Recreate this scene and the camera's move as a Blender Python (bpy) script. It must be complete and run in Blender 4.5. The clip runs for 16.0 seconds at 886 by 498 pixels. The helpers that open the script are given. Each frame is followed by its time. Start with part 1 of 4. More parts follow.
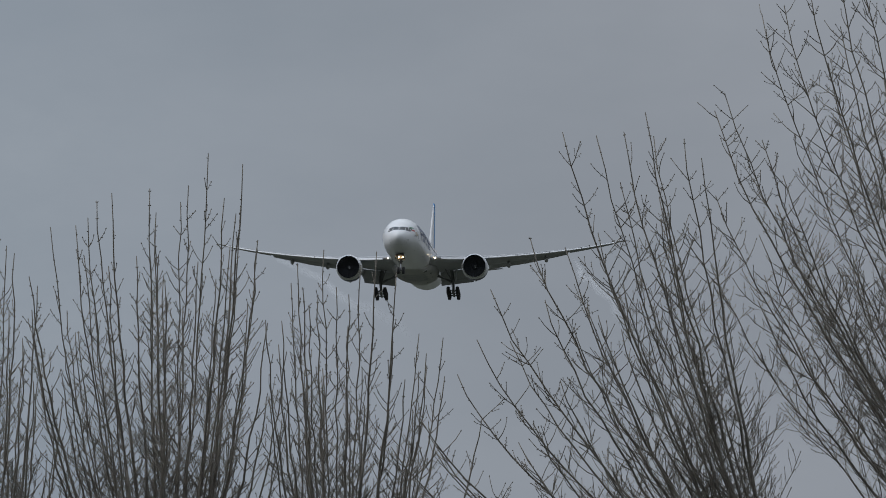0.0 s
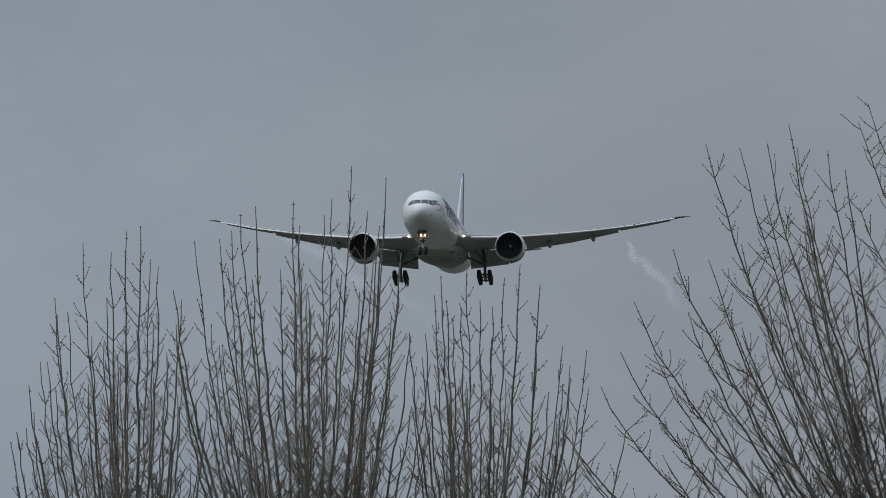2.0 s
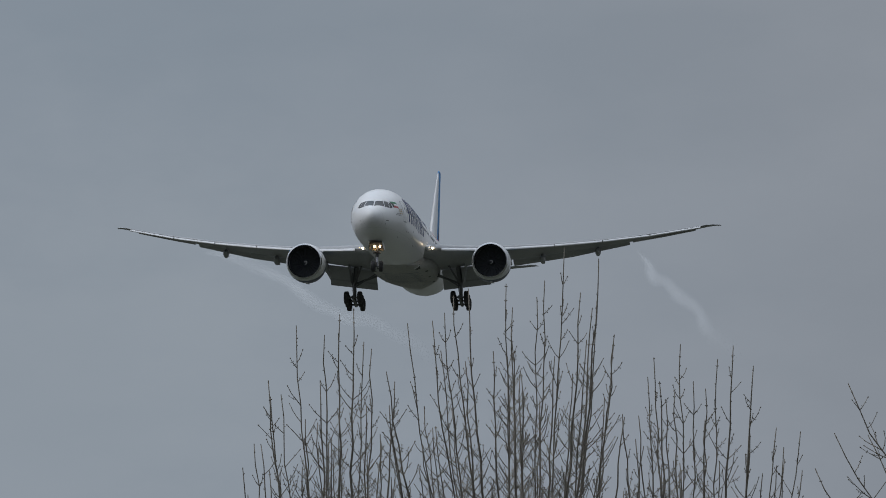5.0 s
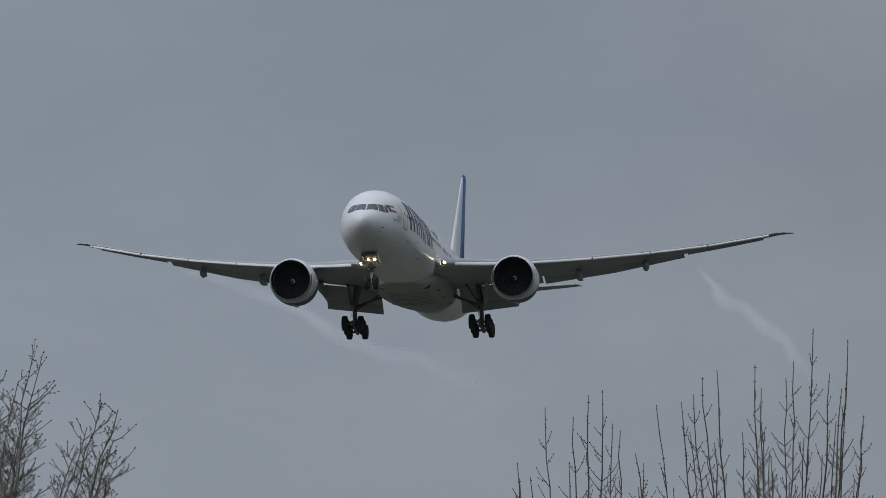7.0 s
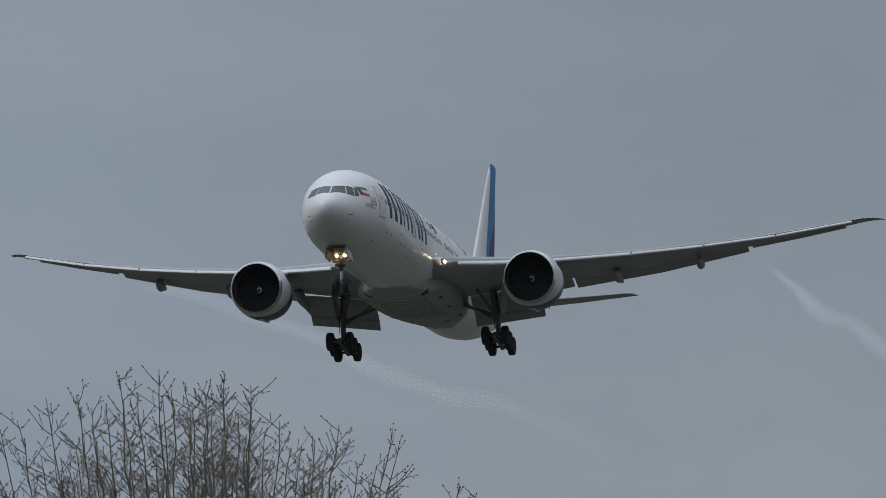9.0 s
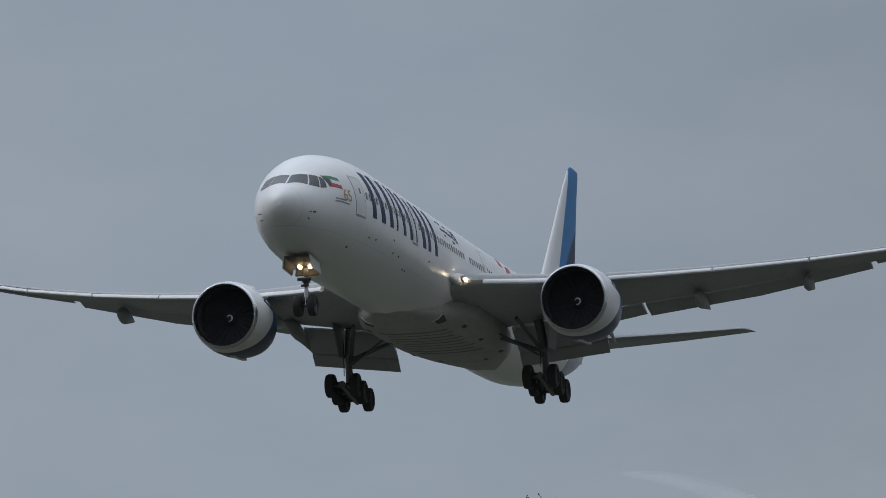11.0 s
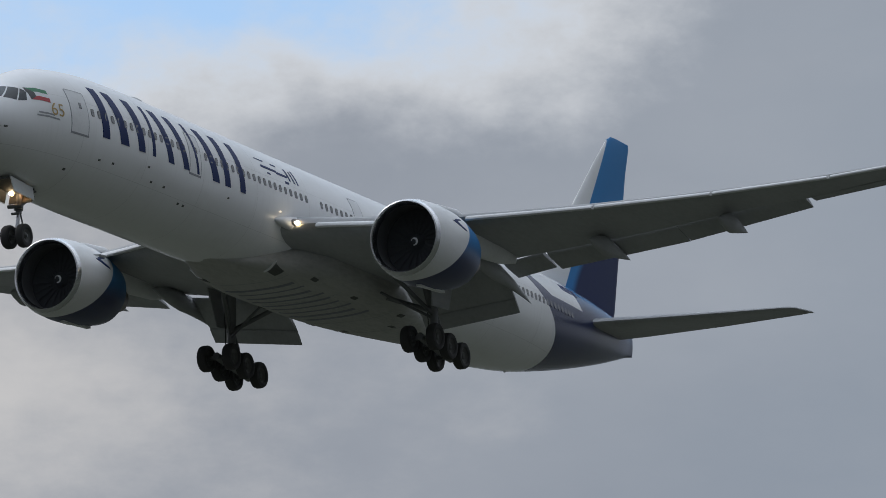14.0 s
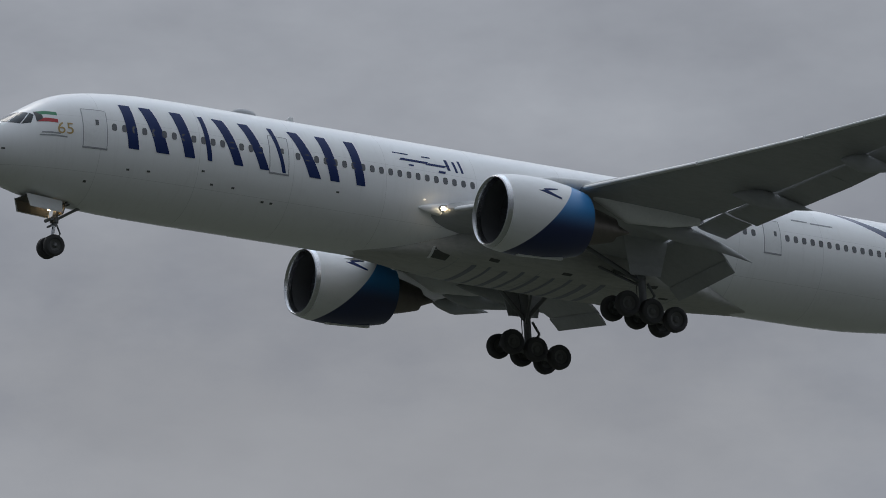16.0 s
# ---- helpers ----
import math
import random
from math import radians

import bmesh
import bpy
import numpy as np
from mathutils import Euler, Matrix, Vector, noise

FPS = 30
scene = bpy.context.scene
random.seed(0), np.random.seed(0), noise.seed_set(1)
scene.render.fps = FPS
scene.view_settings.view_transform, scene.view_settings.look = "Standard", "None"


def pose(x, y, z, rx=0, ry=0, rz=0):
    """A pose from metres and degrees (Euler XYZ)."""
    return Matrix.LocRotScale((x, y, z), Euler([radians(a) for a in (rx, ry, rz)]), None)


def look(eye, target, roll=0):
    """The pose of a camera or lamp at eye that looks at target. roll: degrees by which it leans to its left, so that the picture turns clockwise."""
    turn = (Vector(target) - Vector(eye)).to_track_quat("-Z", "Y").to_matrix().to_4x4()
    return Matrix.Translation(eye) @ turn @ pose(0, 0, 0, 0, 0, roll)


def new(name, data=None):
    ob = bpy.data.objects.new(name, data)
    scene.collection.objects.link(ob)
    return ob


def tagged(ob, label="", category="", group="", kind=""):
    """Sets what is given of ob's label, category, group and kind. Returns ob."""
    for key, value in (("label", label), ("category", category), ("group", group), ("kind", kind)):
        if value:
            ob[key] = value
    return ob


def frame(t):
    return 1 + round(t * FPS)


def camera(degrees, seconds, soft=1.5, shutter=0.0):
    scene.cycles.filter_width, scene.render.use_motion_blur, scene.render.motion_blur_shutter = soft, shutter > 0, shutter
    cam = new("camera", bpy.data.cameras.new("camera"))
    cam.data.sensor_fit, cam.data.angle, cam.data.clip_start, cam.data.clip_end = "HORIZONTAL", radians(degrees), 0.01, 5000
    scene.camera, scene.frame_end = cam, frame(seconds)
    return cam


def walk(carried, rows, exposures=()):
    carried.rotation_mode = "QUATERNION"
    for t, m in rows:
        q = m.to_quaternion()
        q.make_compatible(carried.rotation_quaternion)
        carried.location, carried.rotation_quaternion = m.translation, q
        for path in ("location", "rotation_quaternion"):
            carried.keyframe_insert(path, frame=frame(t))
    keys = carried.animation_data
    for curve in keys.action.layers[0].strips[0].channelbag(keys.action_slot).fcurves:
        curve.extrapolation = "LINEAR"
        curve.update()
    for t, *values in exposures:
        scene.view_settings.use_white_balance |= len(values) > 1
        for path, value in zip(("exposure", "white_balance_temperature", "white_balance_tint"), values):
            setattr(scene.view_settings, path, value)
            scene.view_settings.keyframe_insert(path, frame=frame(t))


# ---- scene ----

# seconds, bearing to the left of +Y, elevation (degrees)
VIEW = [
    (0.0, 1.762, 4.542),
    (0.5, 2.112, 4.558),
    (1.0, 2.474, 4.563),
    (1.5, 2.933, 4.584),
    (2.0, 3.221, 4.670),
    (2.5, 3.312, 4.824),
    (3.0, 3.232, 4.951),
    (3.5, 3.450, 5.088),
    (4.0, 3.795, 5.236),
    (4.5, 4.473, 5.385),
    (5.0, 5.387, 5.500),
    (7.5, 8.591, 6.525),
    (8.0, 9.439, 6.686),
    (8.5, 10.461, 6.887),
    (9.0, 11.559, 7.165),
    (11.5, 16.674, 8.747),
    (12.0, 18.161, 9.068),
    (12.5, 20.665, 9.624),
    (13.0, 22.410, 10.192),
    (13.5, 24.707, 10.701),
    (14.0, 28.042, 11.545),
    (14.5, 31.805, 12.256),
    (15.0, 37.826, 13.562),
    (15.5, 45.996, 14.275),
    (16.0, 57.022, 13.403),
]
EYE = Vector((0, 0, 1.7))


def aim(bearing, elevation):
    b, e = radians(bearing), radians(elevation)
    way = Vector((-math.sin(b) * math.cos(e), math.cos(b) * math.cos(e), math.sin(e)))
    return look(EYE, EYE + way * 100)


cam = camera(8.966, 16.0, soft=0.9)
walk(cam, [(t, aim(b, e)) for t, b, e in VIEW], exposures=[(0, 0.06), (3.5, 0.04), (5, -0.02), (7.5, -0.09), (9, -0.05), (11.3, 0.10), (12.4, 0.22), (13.4, 0.12), (14.2, -0.05), (15, -0.27), (15.5, -0.16), (16, 0.0)])

# the airliner: seconds, place from the eye, then roll, pitch and heading (degrees)
FLIGHT = [
    (0.0, -32.36, 831.12, 68.73, -0.18, 1.93, 87.46),
    (0.5, -34.77, 797.91, 67.40, -0.19, 1.85, 87.73),
    (1.0, -37.51, 766.09, 65.95, -0.18, 1.76, 88.01),
    (1.5, -40.13, 735.24, 64.60, -0.14, 1.68, 88.28),
    (2.0, -42.86, 706.78, 63.43, -0.08, 1.59, 88.54),
    (2.5, -45.62, 679.08, 62.19, -0.02, 1.51, 88.81),
    (3.0, -48.28, 652.21, 61.15, 0.04, 1.42, 89.07),
    (3.5, -51.06, 625.91, 60.04, 0.11, 1.34, 89.32),
    (4.0, -53.69, 600.34, 59.10, 0.16, 1.25, 89.58),
    (4.5, -56.44, 574.99, 58.25, 0.20, 1.17, 89.83),
    (5.0, -59.05, 550.04, 57.41, 0.21, 1.09, 90.07),
    (7.5, -72.19, 426.14, 52.51, -0.26, 0.66, 91.22),
    (8.0, -74.85, 401.29, 51.21, -0.50, 0.58, 91.44),
    (8.5, -77.48, 376.37, 50.00, -0.81, 0.49, 91.64),
    (9.0, -80.58, 354.38, 49.28, -1.22, 0.70, 91.95),
    (11.5, -81.93, 230.31, 42.15, -0.79, 0.44, 92.21),
    (12.0, -82.24, 206.44, 40.84, -0.62, 0.43, 92.21),
    (12.5, -93.00, 211.07, 44.81, -0.49, 0.35, 92.21),
    (13.0, -106.38, 214.99, 48.95, -1.15, 0.30, 92.20),
    (13.5, -119.42, 211.97, 52.64, -0.62, 0.31, 92.09),
    (14.0, -132.02, 201.24, 55.91, -0.37, 0.27, 92.05),
    (14.5, -150.66, 194.64, 60.85, 0.04, 0.27, 92.22),
    (15.0, -170.98, 179.19, 66.53, -0.06, 0.16, 91.79),
    (15.5, -212.12, 166.90, 74.14, 1.06, 0.08, 91.50),
    (16.0, -236.21, 123.60, 69.44, 0.78, 1.18, 87.65),
]

# ---------------------------------------------------------------- light
SUN_ELEVATION, SUN_BEARING = 50.0, 95.0


def build_world():
    world = bpy.data.worlds.new("overcast_sky")
    scene.world = world
    world.use_nodes = True
    nt = world.node_tree
    nt.nodes.clear()
    N, L = nt.nodes.new, nt.links.new
    out, bg = N("ShaderNodeOutputWorld"), N("ShaderNodeBackground")
    L(bg.outputs[0], out.inputs[0])
    sky = N("ShaderNodeTexSky")
    sky.sky_type = "NISHITA"
    sky.sun_disc = False
    sky.sun_elevation, sky.sun_rotation = radians(SUN_ELEVATION), radians(-SUN_BEARING)
    co = N("ShaderNodeTexCoord")
    way = co.outputs["Generated"]

    def math_node(op, a, b=None, c=None, clamp=False):
        n = N("ShaderNodeMath")
        n.operation, n.use_clamp = op, clamp
        for i, v in enumerate((a, b, c)):
            if v is None:
                continue
            if isinstance(v, (int, float)):
                n.inputs[i].default_value = v
            else:
                L(v, n.inputs[i])
        return n.outputs[0]

    def noise_node(scale, detail, rough, stretch=(1, 1, 1), shift=(0, 0, 0)):
        mp = N("ShaderNodeMapping")
        mp.inputs["Scale"].default_value = stretch
        mp.inputs["Location"].default_value = shift
        L(way, mp.inputs[0])
        n = N("ShaderNodeTexNoise")
        n.inputs["Scale"].default_value, n.inputs["Detail"].default_value, n.inputs["Roughness"].default_value = scale, detail, rough
        L(mp.outputs[0], n.inputs["Vector"])
        return n.outputs["Fac"]

    def blend(fac, a, b, kind="MIX"):
        n = N("ShaderNodeMix")
        n.data_type, n.blend_type = "RGBA", kind
        for sock, v in ((n.inputs["Factor"], fac), (n.inputs["A"], a), (n.inputs["B"], b)):
            if hasattr(v, "links"):
                L(v, sock)
            else:
                sock.default_value = v if isinstance(v, (int, float)) else (*v, 1)
        return n.outputs["Result"]

    sep = N("ShaderNodeSeparateXYZ")
    L(way, sep.inputs[0])
    x, y, z = sep.outputs
    wide = noise_node(9, 6, 0.55, (1, 1, 2.2), (3.1, 1.7, 0.4))
    fine = noise_node(28, 8, 0.6, (1, 1, 1.8), (0.3, 5.2, 2.1))
    # the layer of stratus: slate blue ahead, greyer and more broken round to the left
    turn = math_node("MULTIPLY_ADD", x, -1.9, -0.35, clamp=True)
    tones = N("ShaderNodeValToRGB")
    tones.color_ramp.interpolation = "EASE"
    round_ = math_node("MULTIPLY_ADD", x, -1.15, 0.05, clamp=True)
    for at, c in ((0.0, (0.240, 0.264, 0.300)), (0.24, (0.219, 0.262, 0.312)), (0.39, (0.248, 0.298, 0.364)), (0.47, (0.268, 0.311, 0.374)), (0.62, (0.284, 0.314, 0.366)), (0.85, (0.262, 0.280, 0.316)), (1.0, (0.238, 0.255, 0.294))):
        stop = tones.color_ramp.elements[0] if at == 0 else tones.color_ramp.elements.new(at) if at < 1 else tones.color_ramp.elements[-1]
        stop.color = (*c, 1)
    L(round_, tones.inputs[0])
    stratus = tones.outputs[0]
    puff = math_node("MULTIPLY_ADD", wide, 3.4, -1.25, clamp=True)
    amount = math_node("MULTIPLY_ADD", math_node("MULTIPLY", turn, turn), 0.6, 0.2)
    stratus = blend(math_node("MULTIPLY", puff, amount), stratus, (0.405, 0.43, 0.475))
    streak = math_node("MULTIPLY_ADD", fine, 1.8, -0.5, clamp=True)
    stratus = blend(math_node("MULTIPLY", streak, math_node("MULTIPLY_ADD", math_node("MULTIPLY", turn, turn), 0.22, 0.03)), stratus, (0.20, 0.205, 0.235))
    # pale banks of cloud under and beside the gap
    for bearing, height, across, down, most, tone in ((35.5, 10.0, 11.0, 22.0, 0.75, (0.63, 0.615, 0.605)), (42.2, 13.6, 15.0, 24.0, 0.85, (0.60, 0.605, 0.62)), (24.0, 12.9, 14.0, 26.0, 0.10, (0.48, 0.51, 0.56)), (10.2, 4.0, 12.0, 24.0, 0.42, (0.32, 0.355, 0.395)), (58.0, 10.6, 9.0, 20.0, 0.5, (0.36, 0.365, 0.38))):
        b, e = radians(bearing), radians(height)
        off, flat, far, pale = N("ShaderNodeVectorMath"), N("ShaderNodeVectorMath"), N("ShaderNodeVectorMath"), N("ShaderNodeMapRange")
        off.operation, flat.operation, far.operation, pale.interpolation_type = "SUBTRACT", "MULTIPLY", "LENGTH", "SMOOTHSTEP"
        L(way, off.inputs[0])
        off.inputs[1].default_value = (-math.sin(b) * math.cos(e), math.cos(b) * math.cos(e), math.sin(e))
        L(off.outputs[0], flat.inputs[0])
        flat.inputs[1].default_value = (across, across, down)
        L(flat.outputs[0], far.inputs[0])
        pale.inputs[1].default_value, pale.inputs[2].default_value, pale.inputs[3].default_value, pale.inputs[4].default_value = 0.2, 1.5, most, 0
        L(math_node("ADD", far.outputs["Value"], math_node("MULTIPLY_ADD", fine, 1.6, -0.8)), pale.inputs[0])
        stratus = blend(pale.outputs[0], stratus, tone)
    # a gap in the clouds with blue sky and sunlit edges
    b, e = radians(31.0), radians(15.6)
    gap = Vector((-math.sin(b) * math.cos(e), math.cos(b) * math.cos(e), math.sin(e)))
    sub = N("ShaderNodeVectorMath")
    sub.operation = "SUBTRACT"
    L(way, sub.inputs[0])
    sub.inputs[1].default_value = gap
    sc = N("ShaderNodeVectorMath")
    sc.operation = "MULTIPLY"
    L(sub.outputs[0], sc.inputs[0])
    sc.inputs[1].default_value = (12.0, 12.0, 25.0)
    ln = N("ShaderNodeVectorMath")
    ln.operation = "LENGTH"
    L(sc.outputs[0], ln.inputs[0])
    edge = noise_node(14, 7, 0.6, (1, 1, 1.6), (7.7, 0.2, 1.1))
    q = math_node("ADD", ln.outputs["Value"], math_node("MULTIPLY_ADD", edge, 2.0, -1.0))
    lit = N("ShaderNodeMapRange")
    lit.interpolation_type = "SMOOTHSTEP"
    lit.inputs[1].default_value, lit.inputs[2].default_value, lit.inputs[3].default_value, lit.inputs[4].default_value = 0.9, 1.6, 1, 0
    L(q, lit.inputs[0])
    stratus = blend(math_node("MULTIPLY", lit.outputs[0], 0.85), stratus, (0.70, 0.72, 0.75))
    hole = N("ShaderNodeMapRange")
    hole.interpolation_type = "SMOOTHSTEP"
    hole.inputs[1].default_value, hole.inputs[2].default_value, hole.inputs[3].default_value, hole.inputs[4].default_value = 0.55, 1.15, 1, 0
    L(q, hole.inputs[0])
    blue = blend(1.0, sky.outputs[0], (0.150, 0.158, 0.162), "MULTIPLY")
    colour = blend(hole.outputs[0], stratus, blue)
    # an overcast sky is about three times as bright overhead as at the horizon
    lift = N("ShaderNodeMapRange")
    lift.inputs[1].default_value, lift.inputs[2].default_value, lift.inputs[3].default_value, lift.inputs[4].default_value = 0.27, 0.95, 1.0, 4.9
    L(z, lift.inputs[0])
    # heavier cloud behind the eye, on the side away from the sun
    rear = N("ShaderNodeMapRange")
    rear.inputs[1].default_value, rear.inputs[2].default_value, rear.inputs[3].default_value, rear.inputs[4].default_value = -0.5, 0.4, 0.42, 1.0
    L(math_node("MULTIPLY_ADD", x, -0.5, y), rear.inputs[0])
    vm = N("ShaderNodeVectorMath")
    vm.operation = "SCALE"
    L(colour, vm.inputs[0])
    L(math_node("MULTIPLY", lift.outputs[0], rear.outputs[0]), vm.inputs["Scale"])
    L(vm.outputs[0], bg.inputs[0])
    bg.inputs[1].default_value = 1.0


build_world()
sun = new("sun", bpy.data.lights.new("sun", "SUN"))
sun.data.energy, sun.data.angle, sun.data.color = 0.55, radians(25), (1.0, 0.96, 0.9)
_b, _e = radians(SUN_BEARING), radians(SUN_ELEVATION)
sun.matrix_world = look((0, 0, 0), (math.sin(_b) * math.cos(_e), -math.cos(_b) * math.cos(_e), -math.sin(_e)))


# ---------------------------------------------------------------- materials
class Shade:
    """A node material with helpers for sums of coordinates."""

    def __init__(self, name):
        self.m = bpy.data.materials.new(name)
        self.m.use_nodes = True
        self.nt = self.m.node_tree
        self.bsdf = self.nt.nodes["Principled BSDF"]
        tc = self.nt.nodes.new("ShaderNodeTexCoord")
        self.co = tc.outputs["Object"]
        sp = self.nt.nodes.new("ShaderNodeSeparateXYZ")
        self.nt.links.new(self.co, sp.inputs[0])
        self.x, self.y, self.z = sp.outputs

    def put(self, sock, v):
        if hasattr(v, "links"):
            self.nt.links.new(v, sock)
        else:
            sock.default_value = v if isinstance(v, (int, float)) or len(v) != 3 or sock.type != "RGBA" else (*v, 1)

    def op(self, kind, a, b=0.0, c=0.0, clamp=False):
        n = self.nt.nodes.new("ShaderNodeMath")
        n.operation, n.use_clamp = kind, clamp
        for i, v in enumerate((a, b, c)):
            self.put(n.inputs[i], v)
        return n.outputs[0]

    def noise(self, scale, detail=4, rough=0.55, stretch=(1, 1, 1)):
        mp = self.nt.nodes.new("ShaderNodeMapping")
        mp.inputs["Scale"].default_value = stretch
        self.nt.links.new(self.co, mp.inputs[0])
        n = self.nt.nodes.new("ShaderNodeTexNoise")
        n.inputs["Scale"].default_value, n.inputs["Detail"].default_value, n.inputs["Roughness"].default_value = scale, detail, rough
        self.nt.links.new(mp.outputs[0], n.inputs["Vector"])
        return n.outputs["Fac"]

    def ramp(self, v, lo, hi):
        n = self.nt.nodes.new("ShaderNodeMapRange")
        n.interpolation_type = "SMOOTHSTEP"
        for i, w in enumerate((v, lo, hi, 0.0, 1.0)):
            self.put(n.inputs[i], w)
        return n.outputs[0]

    def mix(self, fac, a, b):
        n = self.nt.nodes.new("ShaderNodeMix")
        n.data_type = "RGBA"
        self.put(n.inputs["Factor"], fac)
        self.put(n.inputs["A"], a)
        self.put(n.inputs["B"], b)
        return n.outputs["Result"]

    def bump(self, height, strength, distance):
        n = self.nt.nodes.new("ShaderNodeBump")
        n.inputs["Strength"].default_value, n.inputs["Distance"].default_value = strength, distance
        self.put(n.inputs["Height"], height)
        self.nt.links.new(n.outputs[0], self.bsdf.inputs["Normal"])

    def done(self, colour, rough=0.5, metal=0.0, coat=0.0):
        self.put(self.bsdf.inputs["Base Color"], colour)
        self.put(self.bsdf.inputs["Roughness"], rough)
        self.put(self.bsdf.inputs["Metallic"], metal)
        self.put(self.bsdf.inputs["Coat Weight"], coat)
        return self.m


def plain(name, colour, rough=0.5, metal=0.0, dirt=0.25, scale=1.5, coat=0.0, stretch=(1, 1, 1)):
    s = Shade(name)
    n = s.op("MULTIPLY", s.noise(scale, 6, 0.65, stretch), s.noise(scale * 9, 4, 0.6, stretch))
    fac = s.op("MULTIPLY", s.ramp(n, 0.12, 0.45), dirt)
    dark = tuple(c * 0.55 for c in colour)
    return s.done(s.mix(fac, colour, dark), rough, metal, coat)


def glow(name, colour, strength):
    m = bpy.data.materials.new(name)
    m.use_nodes = True
    b = m.node_tree.nodes["Principled BSDF"]
    b.inputs["Base Color"].default_value = (*colour, 1)
    b.inputs["Emission Color"].default_value = (*colour, 1)
    b.inputs["Emission Strength"].default_value = strength
    return m


NAVY = (0.008, 0.019, 0.082)
MIDBLUE = (0.026, 0.20, 0.48)


def fuselage_paint():
    s = Shade("white_and_navy_fuselage_paint")
    # navy tail: a curved front edge that sweeps forward to a point along the crown
    h = s.op("MULTIPLY_ADD", s.z, 0.2, 0.6)
    front = s.op("MULTIPLY_ADD", s.op("POWER", s.op("MAXIMUM", h, 0.0), 2.2), -5.0, 58.9)
    behind = s.ramp(s.op("SUBTRACT", s.x, front), -0.03, 0.03)
    top = s.op("MULTIPLY_ADD", s.op("MAXIMUM", s.op("SUBTRACT", 57.5, s.x), 0.0), 0.35, 1.15)
    under = s.ramp(s.op("SUBTRACT", top, s.z), -0.03, 0.03)
    aft = s.ramp(s.op("MULTIPLY_ADD", s.z, 0.6, s.x), 62.9, 63.0)
    navy = s.op("MULTIPLY", behind, s.op("MAXIMUM", under, aft))
    stain = s.op("MULTIPLY", s.ramp(s.noise(0.5, 6, 0.6, (0.25, 1, 1)), 0.45, 0.75), 0.16)
    streak = s.op("MULTIPLY", s.ramp(s.noise(1.2, 5, 0.65, (4, 1, 0.25)), 0.5, 0.8), 0.13)
    white = s.mix(s.op("ADD", stain, streak), (0.80, 0.81, 0.82), (0.45, 0.44, 0.42))
    # skin joints run round the barrel every few metres
    seam = s.op("LESS_THAN", s.op("ABSOLUTE", s.op("SUBTRACT", s.op("MODULO", s.x, 5.3), 2.6)), 0.012)
    lap = s.op("LESS_THAN", s.op("ABSOLUTE", s.op("SUBTRACT", s.op("ABSOLUTE", s.op("ADD", s.z, 0.35)), 1.35)), 0.009)
    white = s.mix(s.op("MULTIPLY", s.op("MAXIMUM", seam, lap), 0.3), white, (0.3, 0.3, 0.3))
    s.bump(s.noise(0.9, 3, 0.5), 0.06, 0.05)
    azure = s.op("MULTIPLY", s.ramp(s.z, 1.2, 2.7), s.ramp(s.x, 59.5, 62.0))
    s.bsdf.inputs["Specular IOR Level"].default_value = 0.42
    return s.done(s.mix(navy, white, s.mix(azure, NAVY, MIDBLUE)), 0.27, 0.0, 0.0)


def fin_paint():
    s = Shade("striped_blue_fin_paint")
    along = s.op("MULTIPLY_ADD", s.op("SUBTRACT", s.z, 3.65), -0.703, s.x)
    blue = s.ramp(along, 64.35, 64.41)
    rise = s.op("SUBTRACT", s.z, 3.65)
    deep = s.ramp(s.op("MULTIPLY_ADD", s.op("MULTIPLY", rise, rise), -0.12, along), 65.0, 65.9)
    tone = s.mix(deep, MIDBLUE, NAVY)
    n = s.op("MULTIPLY", s.ramp(s.noise(0.9, 5), 0.4, 0.8), 0.12)
    white = s.mix(n, (0.78, 0.79, 0.80), (0.5, 0.5, 0.5))
    s.bsdf.inputs["Specular IOR Level"].default_value = 0.15
    return s.done(s.mix(blue, white, tone), 0.5, 0.0, 0.0)


def cowl_paint():
    s = Shade("white_and_blue_cowl_paint")
    # blue sweeps up and aft from under the intake
    edge = s.op("MULTIPLY_ADD", s.op("POWER", s.op("MAXIMUM", s.op("MULTIPLY_ADD", s.z, 0.25, 0.5), 0.0), 0.75), 3.6, 0.75)
    blue = s.ramp(s.op("SUBTRACT", s.x, edge), -0.03, 0.03)
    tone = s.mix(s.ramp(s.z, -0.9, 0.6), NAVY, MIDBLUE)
    n = s.op("MULTIPLY", s.ramp(s.noise(1.6, 5, 0.6, (0.4, 1, 1)), 0.45, 0.8), 0.2)
    white = s.mix(n, (0.74, 0.75, 0.76), (0.42, 0.42, 0.42))
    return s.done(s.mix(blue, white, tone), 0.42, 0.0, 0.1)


def bark():
    s = Shade("grey_brown_bark")
    n = s.noise(3.0, 6, 0.65, (1, 1, 0.3))
    f = s.noise(40, 4, 0.6, (1, 1, 0.25))
    c = s.mix(s.ramp(n, 0.3, 0.7), (0.155, 0.138, 0.120), (0.28, 0.248, 0.21))
    c = s.mix(s.op("MULTIPLY", s.ramp(f, 0.45, 0.7), 0.5), c, (0.17, 0.175, 0.12))
    s.bump(f, 0.5, 0.01)
    return s.done(c, 0.85)


